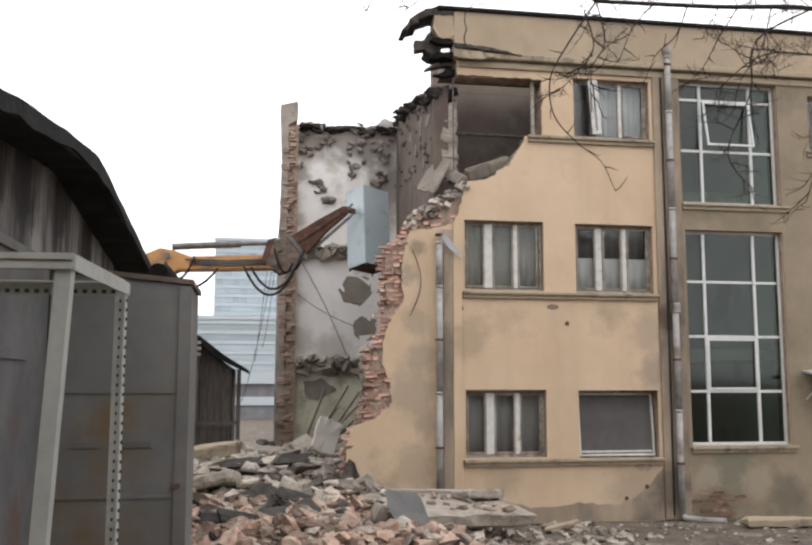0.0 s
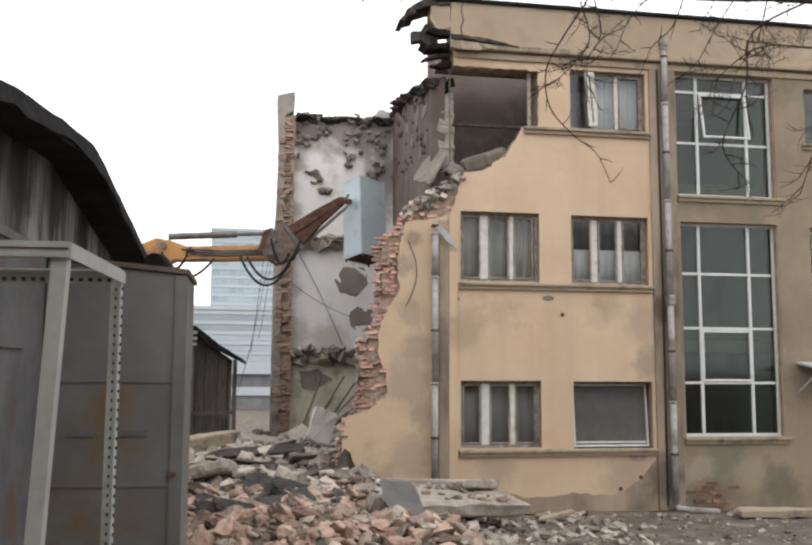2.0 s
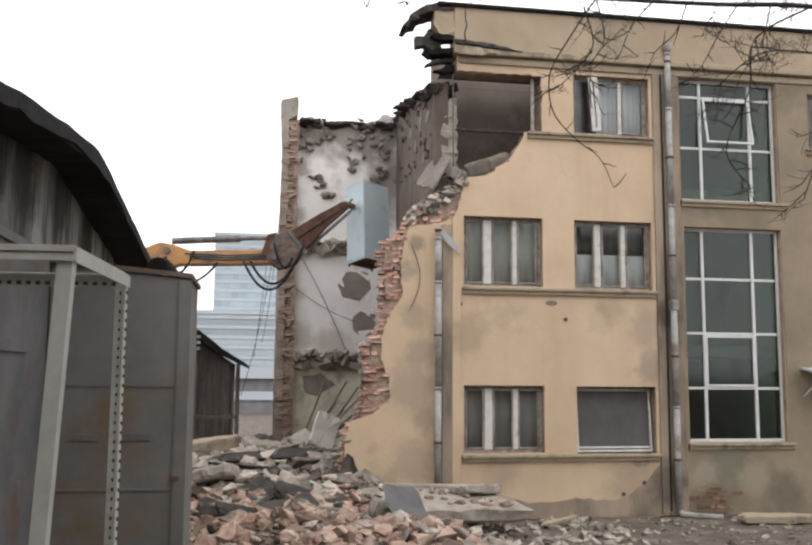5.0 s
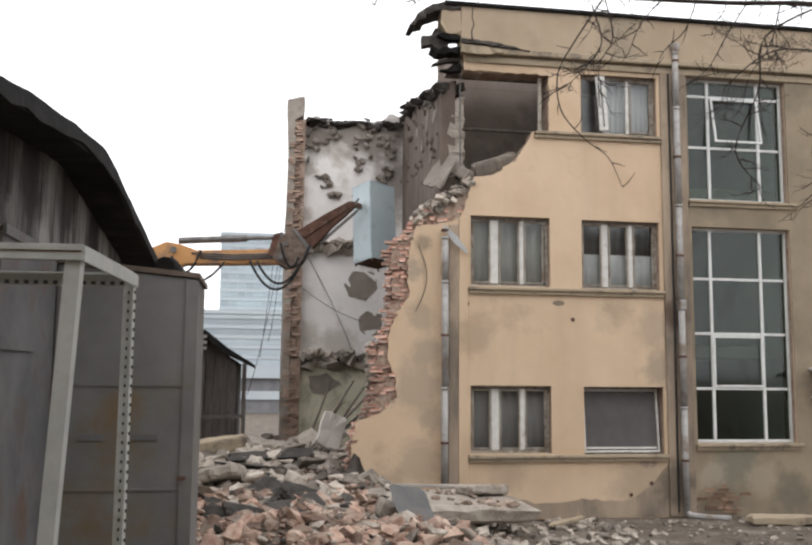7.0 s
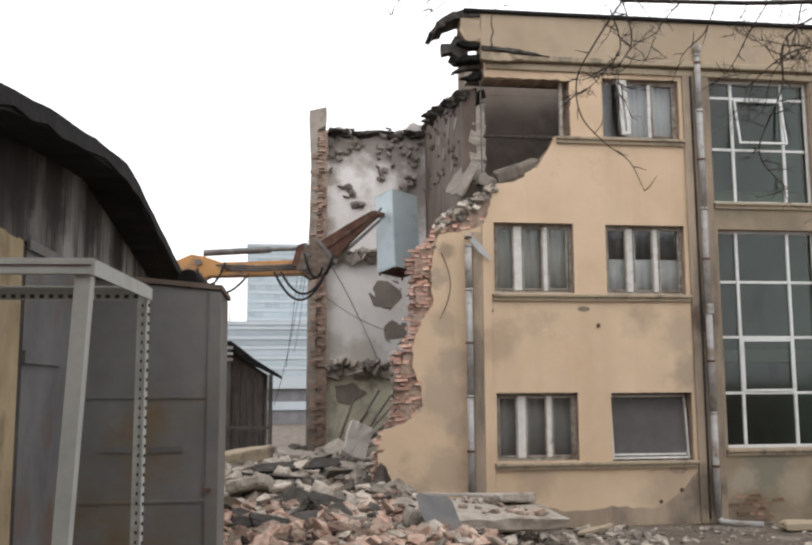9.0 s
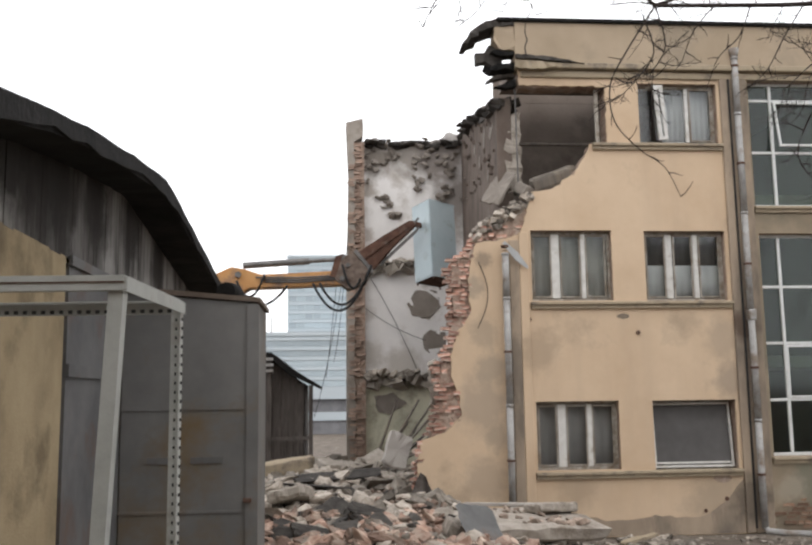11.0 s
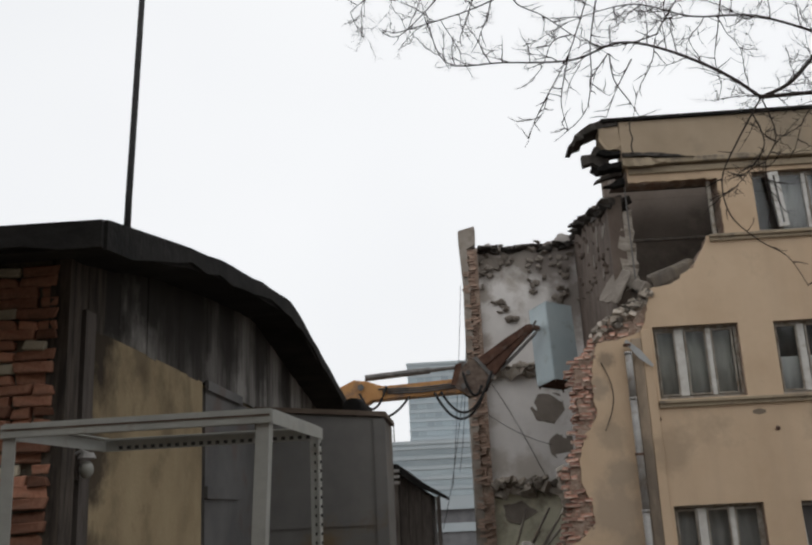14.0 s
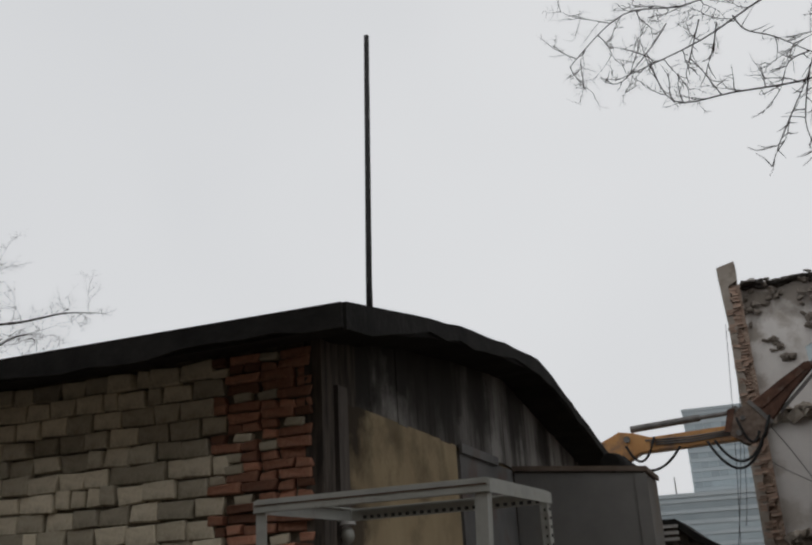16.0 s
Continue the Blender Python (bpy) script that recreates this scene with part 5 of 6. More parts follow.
for i in range(60):
    x, z = rnd.uniform(1.9, 2.35), rnd.uniform(2.3, 3.1)
    chunk(bm, x, FY + rnd.uniform(0.2, 0.6), z, rnd.uniform(0.04, 0.14), rnd.uniform(0.04, 0.12), rnd.uniform(0.03, 0.08), rnd)
tagged(part("broken_floor_end", bm, M_CONCRETE), "broken concrete floor end sticking from the wall", "rubble", kind="stuff")


# spots on the front
for x, z, r in ((5.63, 3.60, 0.04), (7.1, 0.62, 0.04), (6.7, 0.42, 0.035), (3.62, 3.85, 0.05), (7.5, 3.3, 0.035)):
    bm = bmesh.new()
    tube(bm, [(x, FY - 0.02, z), (x, FY + 0.02, z)], r, r * 0.8, 9)
    tagged(part("pipe_stub", bm, M_RUST), "short rusty pipe stub set in the wall", "pipe stub", "pipe stubs in the wall")
for x, z, w, h, m, s in ((5.36, 3.90, 0.24, 0.10, M_PLASTER_OLD, 1), (7.05, 0.98, 0.34, 0.16, M_CORE, 2)):
    pts = [(x + w / 2 * math.cos(a), z + h / 2 * math.sin(a)) for a in (2 * math.pi * k / 12 for k in range(12))]
    bm = bmesh.new()
    sheet(bm, ragged(pts + [pts[0]], 0.12, min(w, h) * 0.05, s)[:-1], [], FRONT, FY - 0.004, FY + 0.01)
    tagged(part("damp_patch", bm, m), "ragged damp and worn patch in the plaster", "wall patch", "worn patches on the front", kind="structure")

# flat canopy over the entrance door
CAN = thing("door_canopy", "small pale metal canopy over the entrance door", "canopy")
bm = bmesh.new()
for v in box(bm, 10.34, 12.1, FY - 0.75, FY - 0.015, 2.60, 2.64):
    v.co.z += 0.16 * (v.co.y - FY + 0.75)
part("sheet", bm, M_SHEETWHITE, CAN)
for x in (10.38, 12.05):
    bm = bmesh.new()
    tube(bm, [(x, FY - 0.02, 2.2), (x, FY - 0.7, 2.62)], 0.018, 0.018, 6)
    part("strut", bm, M_FRAME_METAL, CAN)
# crack in the parapet
bm = bmesh.new()
tube(bm, [(3.72, FY - 0.1, 9.44), (3.70, FY - 0.102, 9.25), (3.74, FY - 0.102, 9.1), (3.69, FY - 0.102, 8.95), (3.71, FY - 0.102, 8.8)], 0.008, 0.014, 5)
tagged(part("crack", bm, M_RUBBER), "dark crack down the parapet", "crack", kind="structure")


# ---- rubble ----
def inside_building(x, y):
    return y > FY - 0.15 and x > 1.5 and y < FY + 0.6 or (x > 3.0 and y > FY - 0.2) or (y > RY - 0.3 and x > 0.4)


M_RUB_DUST = mat("dusty rubble crumbs", (0.26, 0.19, 0.145), (0.50, 0.41, 0.34), 5.0, 0.96, 0.5, 40, island=0.45)


def build_rubble():
    rnd = random.Random(40)
    red, grey, dust, dark = Heap(ROUGH_ROCKS), Heap(ROUGH_ROCKS), Heap(), Heap(ROUGH_ROCKS)

    def lay(bm, n, xr, yr, s0, s1, flat=0.6):
        done = 0
        while done < n:
            x, y = rnd.uniform(*xr), rnd.uniform(*yr)
            if inside_building(x, y):
                continue
            s = s0 + (s1 - s0) * rnd.random() ** 2.5
            bm.add(x, y, ground_z(x, y) + s * 0.25, s, s * rnd.uniform(0.5, 1), s * rnd.uniform(0.3, flat), rnd)
            done += 1

    lay(red, 1700, (-1.4, 3.0), (10.2, 14.5), 0.03, 0.17)
    lay(red, 420, (-0.5, 2.2), (14.0, 17.0), 0.03, 0.14)
    lay(red, 150, (1.0, 2.2), (15.0, 19.0), 0.05, 0.12)
    lay(grey, 520, (-1.6, 3.6), (10.5, 14.5), 0.025, 0.17, 0.5)
    lay(grey, 1700, (-2.2, 2.6), (14.5, 23.8), 0.04, 0.24, 0.5)
    lay(grey, 700, (2.6, 6.0), (11.2, 15.8), 0.02, 0.13, 0.5)
    lay(grey, 800, (5.0, 12.5), (10.8, 15.8), 0.015, 0.07, 0.5)
    lay(red, 60, (-1.2, 2.4), (10.6, 13.5), 0.09, 0.17, 0.8)
    lay(grey, 60, (-1.5, 2.2), (12.5, 22.0), 0.18, 0.38, 0.6)
    lay(dark, 130, (-1.2, 2.2), (11.5, 21.0), 0.08, 0.28, 0.35)
    lay(grey, 80, (-1.5, 2.4), (14.0, 22.0), 0.16, 0.42, 0.16)
    lay(red, 160, (-1.3, 2.6), (10.4, 15.0), 0.06, 0.14, 0.7)
    lay(dark, 160, (-1.4, 2.8), (10.3, 14.5), 0.03, 0.13, 0.4)
    tagged(dark.make("dark_debris", M_ROOFBITS), "scraps of dark roofing felt and charred wood", "rubble", kind="stuff")
    lay(dust, 5200, (-1.6, 4.0), (10.2, 19.0), 0.015, 0.07)
    for i in range(70):
        x, y = rnd.uniform(2.0, 4.0), rnd.uniform(13.6, 15.0)
        s = rnd.uniform(0.015, 0.09)
        dust.add(x, y, 0.64 + 0.05 * (y - 14.3) - 0.05 * (x - 3) + s * 0.2, s, s * 0.8, s * 0.5, rnd)
    tagged(dust.make("fine_rubble", M_RUB_DUST), "crumbs of mortar and dusty brick over the heap", "rubble", kind="stuff")
    tagged(red.make("brick_rubble", M_RUB_RED), "heap of broken red bricks and dusty mortar lumps", "rubble", kind="stuff")
    tagged(grey.make("concrete_rubble", M_RUB_GREY), "heap of grey broken concrete and plaster lumps", "rubble", kind="stuff")


build_rubble()


def gz(x, y, up=0.0):
    return ground_z(x, y) + up


slab("floor_slab_piece", 3.0, 14.3, 0.52, 2.5, 1.9, 0.24, 3, 3, 12, M_CONCRETE, "large broken concrete floor slab lying on the rubble", 11)
slab("floor_slab_piece", 3.6, 14.7, 0.70, 0.9, 0.45, 0.14, -8, 4, 30, M_CONCRETE, "broken concrete slab lying on another slab", 12)
slab("timber_lath", 3.2, 15.25, 0.70, 2.0, 0.09, 0.05, 0, 2, 4, M_PINK, "pale timber batten lying on the slab", 13, "timber")
slab("felt_sheet", 0.2, 18.6, gz(0.2, 18.6, 0.20), 1.9, 0.9, 0.03, 6, -3, 8, M_ROOFBITS, "torn dark roofing sheet on the rubble", 14, "roof sheet")
slab("felt_sheet", -0.3, 17.2, gz(-0.3, 17.2, 0.18), 1.4, 0.7, 0.03, -5, 4, -10, M_ROOFBITS, "torn dark roofing sheet on the rubble", 15, "roof sheet")
slab("beige_slab", -1.0, 19.8, gz(-1.0, 19.8, 0.22), 1.5, 0.45, 0.32, 4, -7, 6, M_TRIM, "beige plastered wall piece lying on rubble", 16)
slab("bent_sheet", 2.15, 12.9, gz(2.15, 12.9, 0.22), 0.7, 0.9, 0.02, 38, 12, 20, M_DARKMETAL, "bent dark grey steel sheet in the rubble", 19, "metal sheet")
slab("bent_sheet", 0.1, 14.6, gz(0.1, 14.6, 0.18), 0.7, 0.5, 0.05, 20, -20, 50, M_ROOFBITS, "black torn roofing felt in the rubble", 20, "roof sheet")
slab("bent_sheet", 0.7, 14.6, gz(0.7, 14.6, 0.20), 0.9, 0.35, 0.05, 18, 15, -20, M_ROOFBITS, "black torn roofing felt in the rubble", 21, "roof sheet")
slab("bent_sheet", -0.2, 12.6, gz(-0.2, 12.6, 0.15), 0.6, 0.35, 0.06, 25, 12, 20, M_ROOFBITS, "black torn roofing felt in the rubble", 22, "roof sheet")
# flat plate that paints the dark of a hole at the wall foot
dark_triangle = torn("hole_plate", [(1.36, 0.50), (1.48, 0.92), (1.60, 1.20), (1.70, 1.12), (1.82, 0.80), (1.94, 0.46)], FY - 0.10, FY - 0.06, M_ANNEX, None, 23, 0.01)
tagged(dark_triangle, "dark triangular plate standing in for a hole at the wall foot", "board")
slab("wall_piece", 1.35, 18.0, 1.45, 0.55, 0.85, 0.12, 60, 25, 10, M_PINK, "pale wall piece leaning in the rubble", 24)
slab("wall_piece", 1.05, 20.4, 1.1, 0.6, 0.55, 0.14, 28, -20, 35, M_CONCRETE, "grey concrete piece leaning in the rubble", 25)
slab("wall_piece", 0.2, 20.8, gz(0.2, 20.8, 0.2), 1.0, 0.7, 0.16, 12, 10, 20, M_CONCRETE, "grey concrete piece lying in the rubble", 26)
slab("wall_piece", -0.6, 15.6, gz(-0.6, 15.6, 0.2), 0.8, 0.7, 0.2, -14, 12, 70, M_CONCRETE, "grey concrete piece lying in the rubble", 27)
slab("wall_piece", 1.9, 13.2, gz(1.9, 13.2, 0.16), 0.5, 0.45, 0.22, 10, 22, 10, M_CONCRETE, "grey concrete piece lying in the rubble", 28)
slab("kerb_stone", 9.4, 15.0, 0.09, 2.2, 0.32, 0.14, 0, 1, 3, M_TRIM, "long pale kerb stone lying before the wall", 29, "kerb stone")
slab("kerb_stone", 11.4, 14.6, 0.1, 1.4, 0.4, 0.16, 3, -2, -8, M_CONCRETE, "grey kerb stone lying before the wall", 30, "kerb stone")
slab("plank", 5.2, 15.2, 0.1, 0.9, 0.14, 0.05, 3, -6, 25, M_TRIM, "short pale plank on the ground", 31, "timber")

# broken timbers and laths leaning under the torn floor
rnd = random.Random(61)
for i in range(11):
    a = Vector((rnd.uniform(0.9, 1.8), rnd.uniform(19.5, 23.5), rnd.uniform(0.8, 1.2)))
    b = a + Vector((rnd.uniform(0.5, 1.4), rnd.uniform(-0.5, 0.5), rnd.uniform(0.6, 1.6)))
    bm = bmesh.new()
    tube(bm, [a, a.lerp(b, 0.5) + Vector((0.02, 0, 0.03)), b], 0.035, 0.025, 4)
    tagged(part("broken_lath", bm, rnd.choice((M_ANNEX, M_STAIN, M_BARE))), "broken lath leaning among the rubble", "timber", "broken laths")


# ---- excavator ----
def plate(name, pts, y0, y1, material, parent, bevel=0.02, label=""):
    bm = bmesh.new()
    sheet(bm, pts, [], FRONT, y0, y1)
    bmesh.ops.dissolve_limit(bm, angle_limit=0.01, verts=bm.verts, edges=bm.edges)
    if bevel:
        bmesh.ops.bevel(bm, geom=[e for e in bm.edges if not e.is_boundary and e.calc_face_angle(0) > 0.6], offset=bevel, segments=2, affect="EDGES")
    return part(name, bm, material, parent, label)


def rod(name, a, b, r, material, parent, label=""):
    bm = bmesh.new()
    tube(bm, [a, b], r, r, 12)
    return part(name, bm, material, parent, label, smooth=False)


M_HITCH = mat("worn dusty steel", (0.17, 0.125, 0.10), (0.30, 0.24, 0.20), 5.0, 0.75, 0.35, 40, dirt=(0.11, 0.07, 0.055), dirt_at=0.58, dirt_scale=4)


def build_excavator():
    ex = thing("excavator", "orange demolition excavator reaching over the rubble", "excavator")
    Y = 20.0
    plate("dipper", [(-3.14, 4.46), (-2.90, 4.82), (-2.53, 5.20), (-2.14, 5.38), (-1.84, 5.33), (-1.49, 5.21), (0.28, 5.29), (0.58, 5.22), (0.64, 5.05), (0.28, 4.97), (-1.13, 4.91), (-1.72, 4.89), (-2.14, 4.67), (-2.31, 4.50), (-2.79, 4.20)], Y - 0.19, Y + 0.19, M_ORANGE, ex, 0.03, "scratched orange dipper arm")
    plate("boom", [(-2.84, 4.64), (-2.43, 4.44), (-5.50, 1.95), (-7.39, 0.64), (-7.62, 1.12), (-5.85, 2.71), (-3.49, 4.77)], Y + 0.24, Y + 0.6, M_ORANGE, ex, 0.03)
    rod("pivot", (-2.49, Y - 0.25, 4.80), (-2.49, Y + 0.65, 4.80), 0.10, M_STEEL, ex)
    rod("pivot", (-1.98, Y - 0.25, 5.20), (-1.98, Y + 0.25, 5.20), 0.07, M_STEEL, ex)
    rod("cylinder", (-1.90, Y, 5.43), (-0.43, Y, 5.53), 0.075, M_STEEL, ex, "grey hydraulic cylinder")
    rod("cylinder_rod", (-0.43, Y, 5.53), (0.28, Y, 5.57), 0.045, M_STEEL, ex, "bright piston rod")
    for s in (-1, 1):
        plate("link", [(0.18, 5.62), (0.32, 5.68), (0.62, 5.44), (0.66, 5.3), (0.52, 5.3), (0.2, 5.5)], Y + s * 0.14 - 0.03, Y + s * 0.14 + 0.03, M_STEEL, ex, 0.0)
        plate("link", [(0.15, 5.60), (0.30, 5.62), (0.16, 5.14), (0.02, 5.14)], Y + s * 0.22 - 0.03, Y + s * 0.22 + 0.03, M_RUST, ex, 0.0)
    ang = radians(37)

    def along(pts):
        return [(0.35 + u * math.cos(ang) - v * math.sin(ang), 5.15 + u * math.sin(ang) + v * math.cos(ang)) for u, v in pts]

    tool = plate("ripper_tool", along([(0.0, -0.1), (0.08, 0.24), (0.6, 0.27), (1.3, 0.22), (1.92, 0.15), (2.03, 0.08), (2.0, -0.04), (1.3, -0.12), (0.75, -0.24), (0.42, -0.30), (0.1, -0.26)]), Y - 0.15, Y + 0.15, M_RUST, ex, 0.025, "rusty tapering ripper tool")
    plate("lower_bar", along([(0.8, -0.28), (1.95, -0.16), (2.1, -0.10), (1.95, -0.10), (0.9, -0.20)]), Y - 0.06, Y + 0.06, M_STEEL, tool, 0.0)
    plate("tip", along([(2.0, 0.06), (2.16, 0.10), (2.18, 0.06), (2.0, -0.0)]), Y - 0.04, Y + 0.04, M_STEEL, tool, 0.0)
    for s in (-1, 1):
        plate("side_rib", along([(0.62, 0.12), (1.85, 0.06), (1.85, 0.02), (0.62, 0.04)]), Y + s * 0.165 - 0.014, Y + s * 0.165 + 0.014, M_RUST, tool, 0.0)
        plate("hitch", along([(-0.22, 0.06), (-0.10, 0.30), (0.28, 0.34), (0.56, 0.29), (0.58, -0.26), (0.3, -0.40), (-0.1, -0.28)]), Y + s * 0.215 - 0.022, Y + s * 0.215 + 0.022, M_HITCH, tool, 0.0, "worn quick hitch plate")
        plate("strap", along([(0.50, 0.33), (0.58, 0.32), (0.60, -0.29), (0.52, -0.31)]), Y + s * 0.25 - 0.012, Y + s * 0.25 + 0.012, M_STEEL, tool, 0.0)
        rod("pin", (0.30, Y + s * 0.2, 5.10), (0.30, Y + s * 0.29, 5.10), 0.06, M_STEEL, tool)
        rod("pin", (0.42, Y + s * 0.2, 5.40), (0.42, Y + s * 0.29, 5.40), 0.05, M_STEEL, tool)
    for k, (a, b, drop) in enumerate((((-0.35, 5.0), (0.95, 5.4), 0.8), ((-0.2, 5.0), (0.9, 5.3), 0.62), ((-2.1, 4.85), (-0.9, 4.95), 0.4), ((-2.0, 5.05), (-1.4, 5.2), 0.42), ((0.3, 5.4), (0.7, 5.1), 0.35))):
        bm = bmesh.new()
        tube(bm, sag((a[0], Y - 0.26 - 0.03 * k, a[1]), (b[0], Y - 0.26, b[1]), drop, 16), 0.028, 0.028, 7)
        part("hose", bm, M_RUBBER, ex, "looped black hydraulic hose", smooth=True)
    for k in range(3):
        bm = bmesh.new()
        tube(bm, [(-1.6 + 0.1 * k, Y - 0.22, 5.14 - 0.05 * k), (-0.66, Y - 0.22, 5.13 - 0.05 * k), (0.2, Y - 0.22, 5.18 - 0.04 * k)], 0.018, 0.018, 6)
        part("pipe", bm, M_STEEL, ex, smooth=True)
    # machine behind the shed
    part("house", box_bm(-9.6, -6.0, Y - 1.2, Y + 1.5, 1.2, 2.6), M_ORANGE, ex, bevel=0.12)
    part("cab", box_bm(-7.2, -6.0, Y - 1.3, Y - 0.1, 1.3, 3.1), M_ORANGE, ex, bevel=0.1)
    for y in (Y - 1.4, Y + 1.0):
        part("track", box_bm(-9.6, -5.6, y, y + 0.6, ground_z(-8, y), 1.1), M_RUBBER, ex, bevel=0.2)
    return ex


build_excavator()


def build_cabinet():
    c = thing("steel_cabinet", "pale blue steel cabinet, dented, hung on the excavator tool", "cabinet", at=(2.46, 20.25, 5.08))
    w, d, h, t = 0.74, 0.64, 1.84, 0.012
    part("side_panel", box_bm(-w / 2, -w / 2 + t, -d / 2, d / 2, 0, h), M_CABINET, c)
    part("side_panel", box_bm(w / 2 - t, w / 2, -d / 2, d / 2, 0, h), M_CABINET, c)
    part("front_panel", box_bm(-w / 2 + t, w / 2 - t, -d / 2, -d / 2 + t, 0, h), M_CABINET, c)
    part("back_panel", box_bm(-w / 2 + t, w / 2 - t, d / 2 - t, d / 2, 0, h), M_CABINET, c)
    part("top", box_bm(-w / 2 - 0.006, w / 2 + 0.006, -d / 2 - 0.006, d / 2 + 0.006, h, h + 0.02), M_CABINET, c)
    part("bottom", box_bm(-w / 2 + t, w / 2 - t, -d / 2 + t, d / 2 - t, 0.012, 0.022), M_RUST, c, "rusty recessed bottom")
    for x in (-w / 2 + 0.02, w / 2 - 0.05):
        for y in (-d / 2 + 0.02, d / 2 - 0.05):
            part("foot", box_bm(x, x + 0.03, y, y + 0.03, -0.06, 0.1), M_RUST, c)
    part("door", box_bm(-w / 2 - 0.012, -w / 2 - 0.002, -d / 2 + 0.02, d / 2 - 0.02, 0.04, h - 0.03), M_CABINET, c, "dented pale blue door")
    part("lug", box_bm(-w / 2 - 0.3, -w / 2 - 0.014, -0.02, 0.06, h * 0.68, h * 0.74), M_RUST, c)
    c.rotation_euler = (radians(-9), radians(5), radians(33))
    return c


build_cabinet()


# ---- annex and distance ----
def build_annex():
    a = thing("lean_to", "old brown boarded lean-to with a sagging dark roof", "shed")
    bm = bmesh.new()
    sheet(bm, [(-5.0, 0.2), (-0.62, 0.2), (-0.62, 2.82), (-0.95, 3.04), (-1.45, 3.45), (-5.0, 3.45)], [], FRONT, 22.4, 26.0)
    part("body", bm, M_ANNEX, a)
    rnd = random.Random(12)
    x = -3.2
    while x < -0.65:
        w = rnd.uniform(0.14, 0.22)
        part("board", box_bm(x, x + w - 0.012, 22.36 + rnd.uniform(-0.012, 0.012), 22.396, 0.3, 3.4 - max(0, x + 1.55) * 0.8), M_ANNEX, a)
        x += w
    bm = bmesh.new()
    sheet(bm, [(-5.0, 3.58), (-1.4, 3.60), (-0.9, 3.2), (-0.25, 2.80), (-0.22, 2.70), (-0.95, 3.05), (-1.45, 3.46), (-5.0, 3.46)], [], FRONT, 22.0, 26.2)
    part("roof", bm, M_TAR, a, "sagging black felt roof")
    for x, h in ((-0.45, 2.8), (-1.45, 3.5), (-2.4, 3.5)):
        part("post", box_bm(x - 0.05, x + 0.05, 22.02, 22.12, 0.4, h), M_ANNEX, a)
    for z in (3.12, 3.26, 3.40):
        part("sheet", box_bm(-3.2, -1.35, 21.94, 22.0, z, z + 0.07), M_PIPE, a, "pale tin strip")
    part("rail", box_bm(-2.4, -0.45, 22.0, 22.05, 1.5, 1.58), M_ANNEX, a)
    return a


build_annex()


def build_far():
    low = thing("low_building", "low distant building with pale bands and grey walls", "building")
    Y = 60.0
    part("wall", box_bm(-9, 8, Y, Y + 8, 0, 2.3), mat("faded grey wall", (0.20, 0.20, 0.21), (0.30, 0.30, 0.31), 1.0, 0.9, 0.1), low)
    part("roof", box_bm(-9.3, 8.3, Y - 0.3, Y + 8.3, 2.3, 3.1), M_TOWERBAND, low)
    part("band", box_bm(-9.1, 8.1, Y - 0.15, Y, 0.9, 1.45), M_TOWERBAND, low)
    t = thing("tower_block", "distant glass office tower, haze mixed into its pale blue colours", "building")
    Y = 300.0
    x0, x1, z0, z1 = -15.4, 24.0, 22.0, 49.0
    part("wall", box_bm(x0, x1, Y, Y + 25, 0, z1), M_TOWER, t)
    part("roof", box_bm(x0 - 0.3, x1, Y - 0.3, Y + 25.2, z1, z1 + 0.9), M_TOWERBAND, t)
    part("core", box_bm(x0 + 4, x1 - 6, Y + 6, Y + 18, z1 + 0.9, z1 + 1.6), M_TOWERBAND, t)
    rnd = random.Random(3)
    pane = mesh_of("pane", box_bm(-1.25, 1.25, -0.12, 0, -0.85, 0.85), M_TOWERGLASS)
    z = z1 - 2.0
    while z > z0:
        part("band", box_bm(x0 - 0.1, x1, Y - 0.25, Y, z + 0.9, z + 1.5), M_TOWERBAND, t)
        x = x0 + 1.7
        while x < 8:
            o = new("pane", pane)
            o.parent = t
            o.location = (x, Y - 0.01, z)
            x += 2.7
        z -= 3.0
    p = thing("office_podium", "distant pale banded office wing below the tower", "building")
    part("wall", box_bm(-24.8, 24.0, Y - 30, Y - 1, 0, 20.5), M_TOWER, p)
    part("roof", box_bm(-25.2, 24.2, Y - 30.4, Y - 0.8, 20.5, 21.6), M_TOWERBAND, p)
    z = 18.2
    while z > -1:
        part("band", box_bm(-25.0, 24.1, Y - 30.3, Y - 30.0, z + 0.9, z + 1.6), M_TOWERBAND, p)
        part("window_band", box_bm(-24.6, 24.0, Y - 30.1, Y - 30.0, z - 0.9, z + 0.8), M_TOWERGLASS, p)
        z -= 3.0
    bm = bmesh.new()
    tube(bm, [(-18.9, Y - 28, 21.5), (-18.9, Y - 28, 26.5)], 0.25, 0.15, 6)
    part("antenna", bm, M_STEEL, p)


build_far()

# rolled felt on the enclosure
bm = bmesh.new()
tube(bm, [(-0.98, 9.3, 3.60), (-0.95, 9.5, 3.62), (-0.93, 10.2, 3.60)], 0.10, 0.10, 12)
tagged(part("felt_roll", bm, M_TAR, smooth=True), "dark brown roll of felt lying on the steel enclosure", "felt roll")


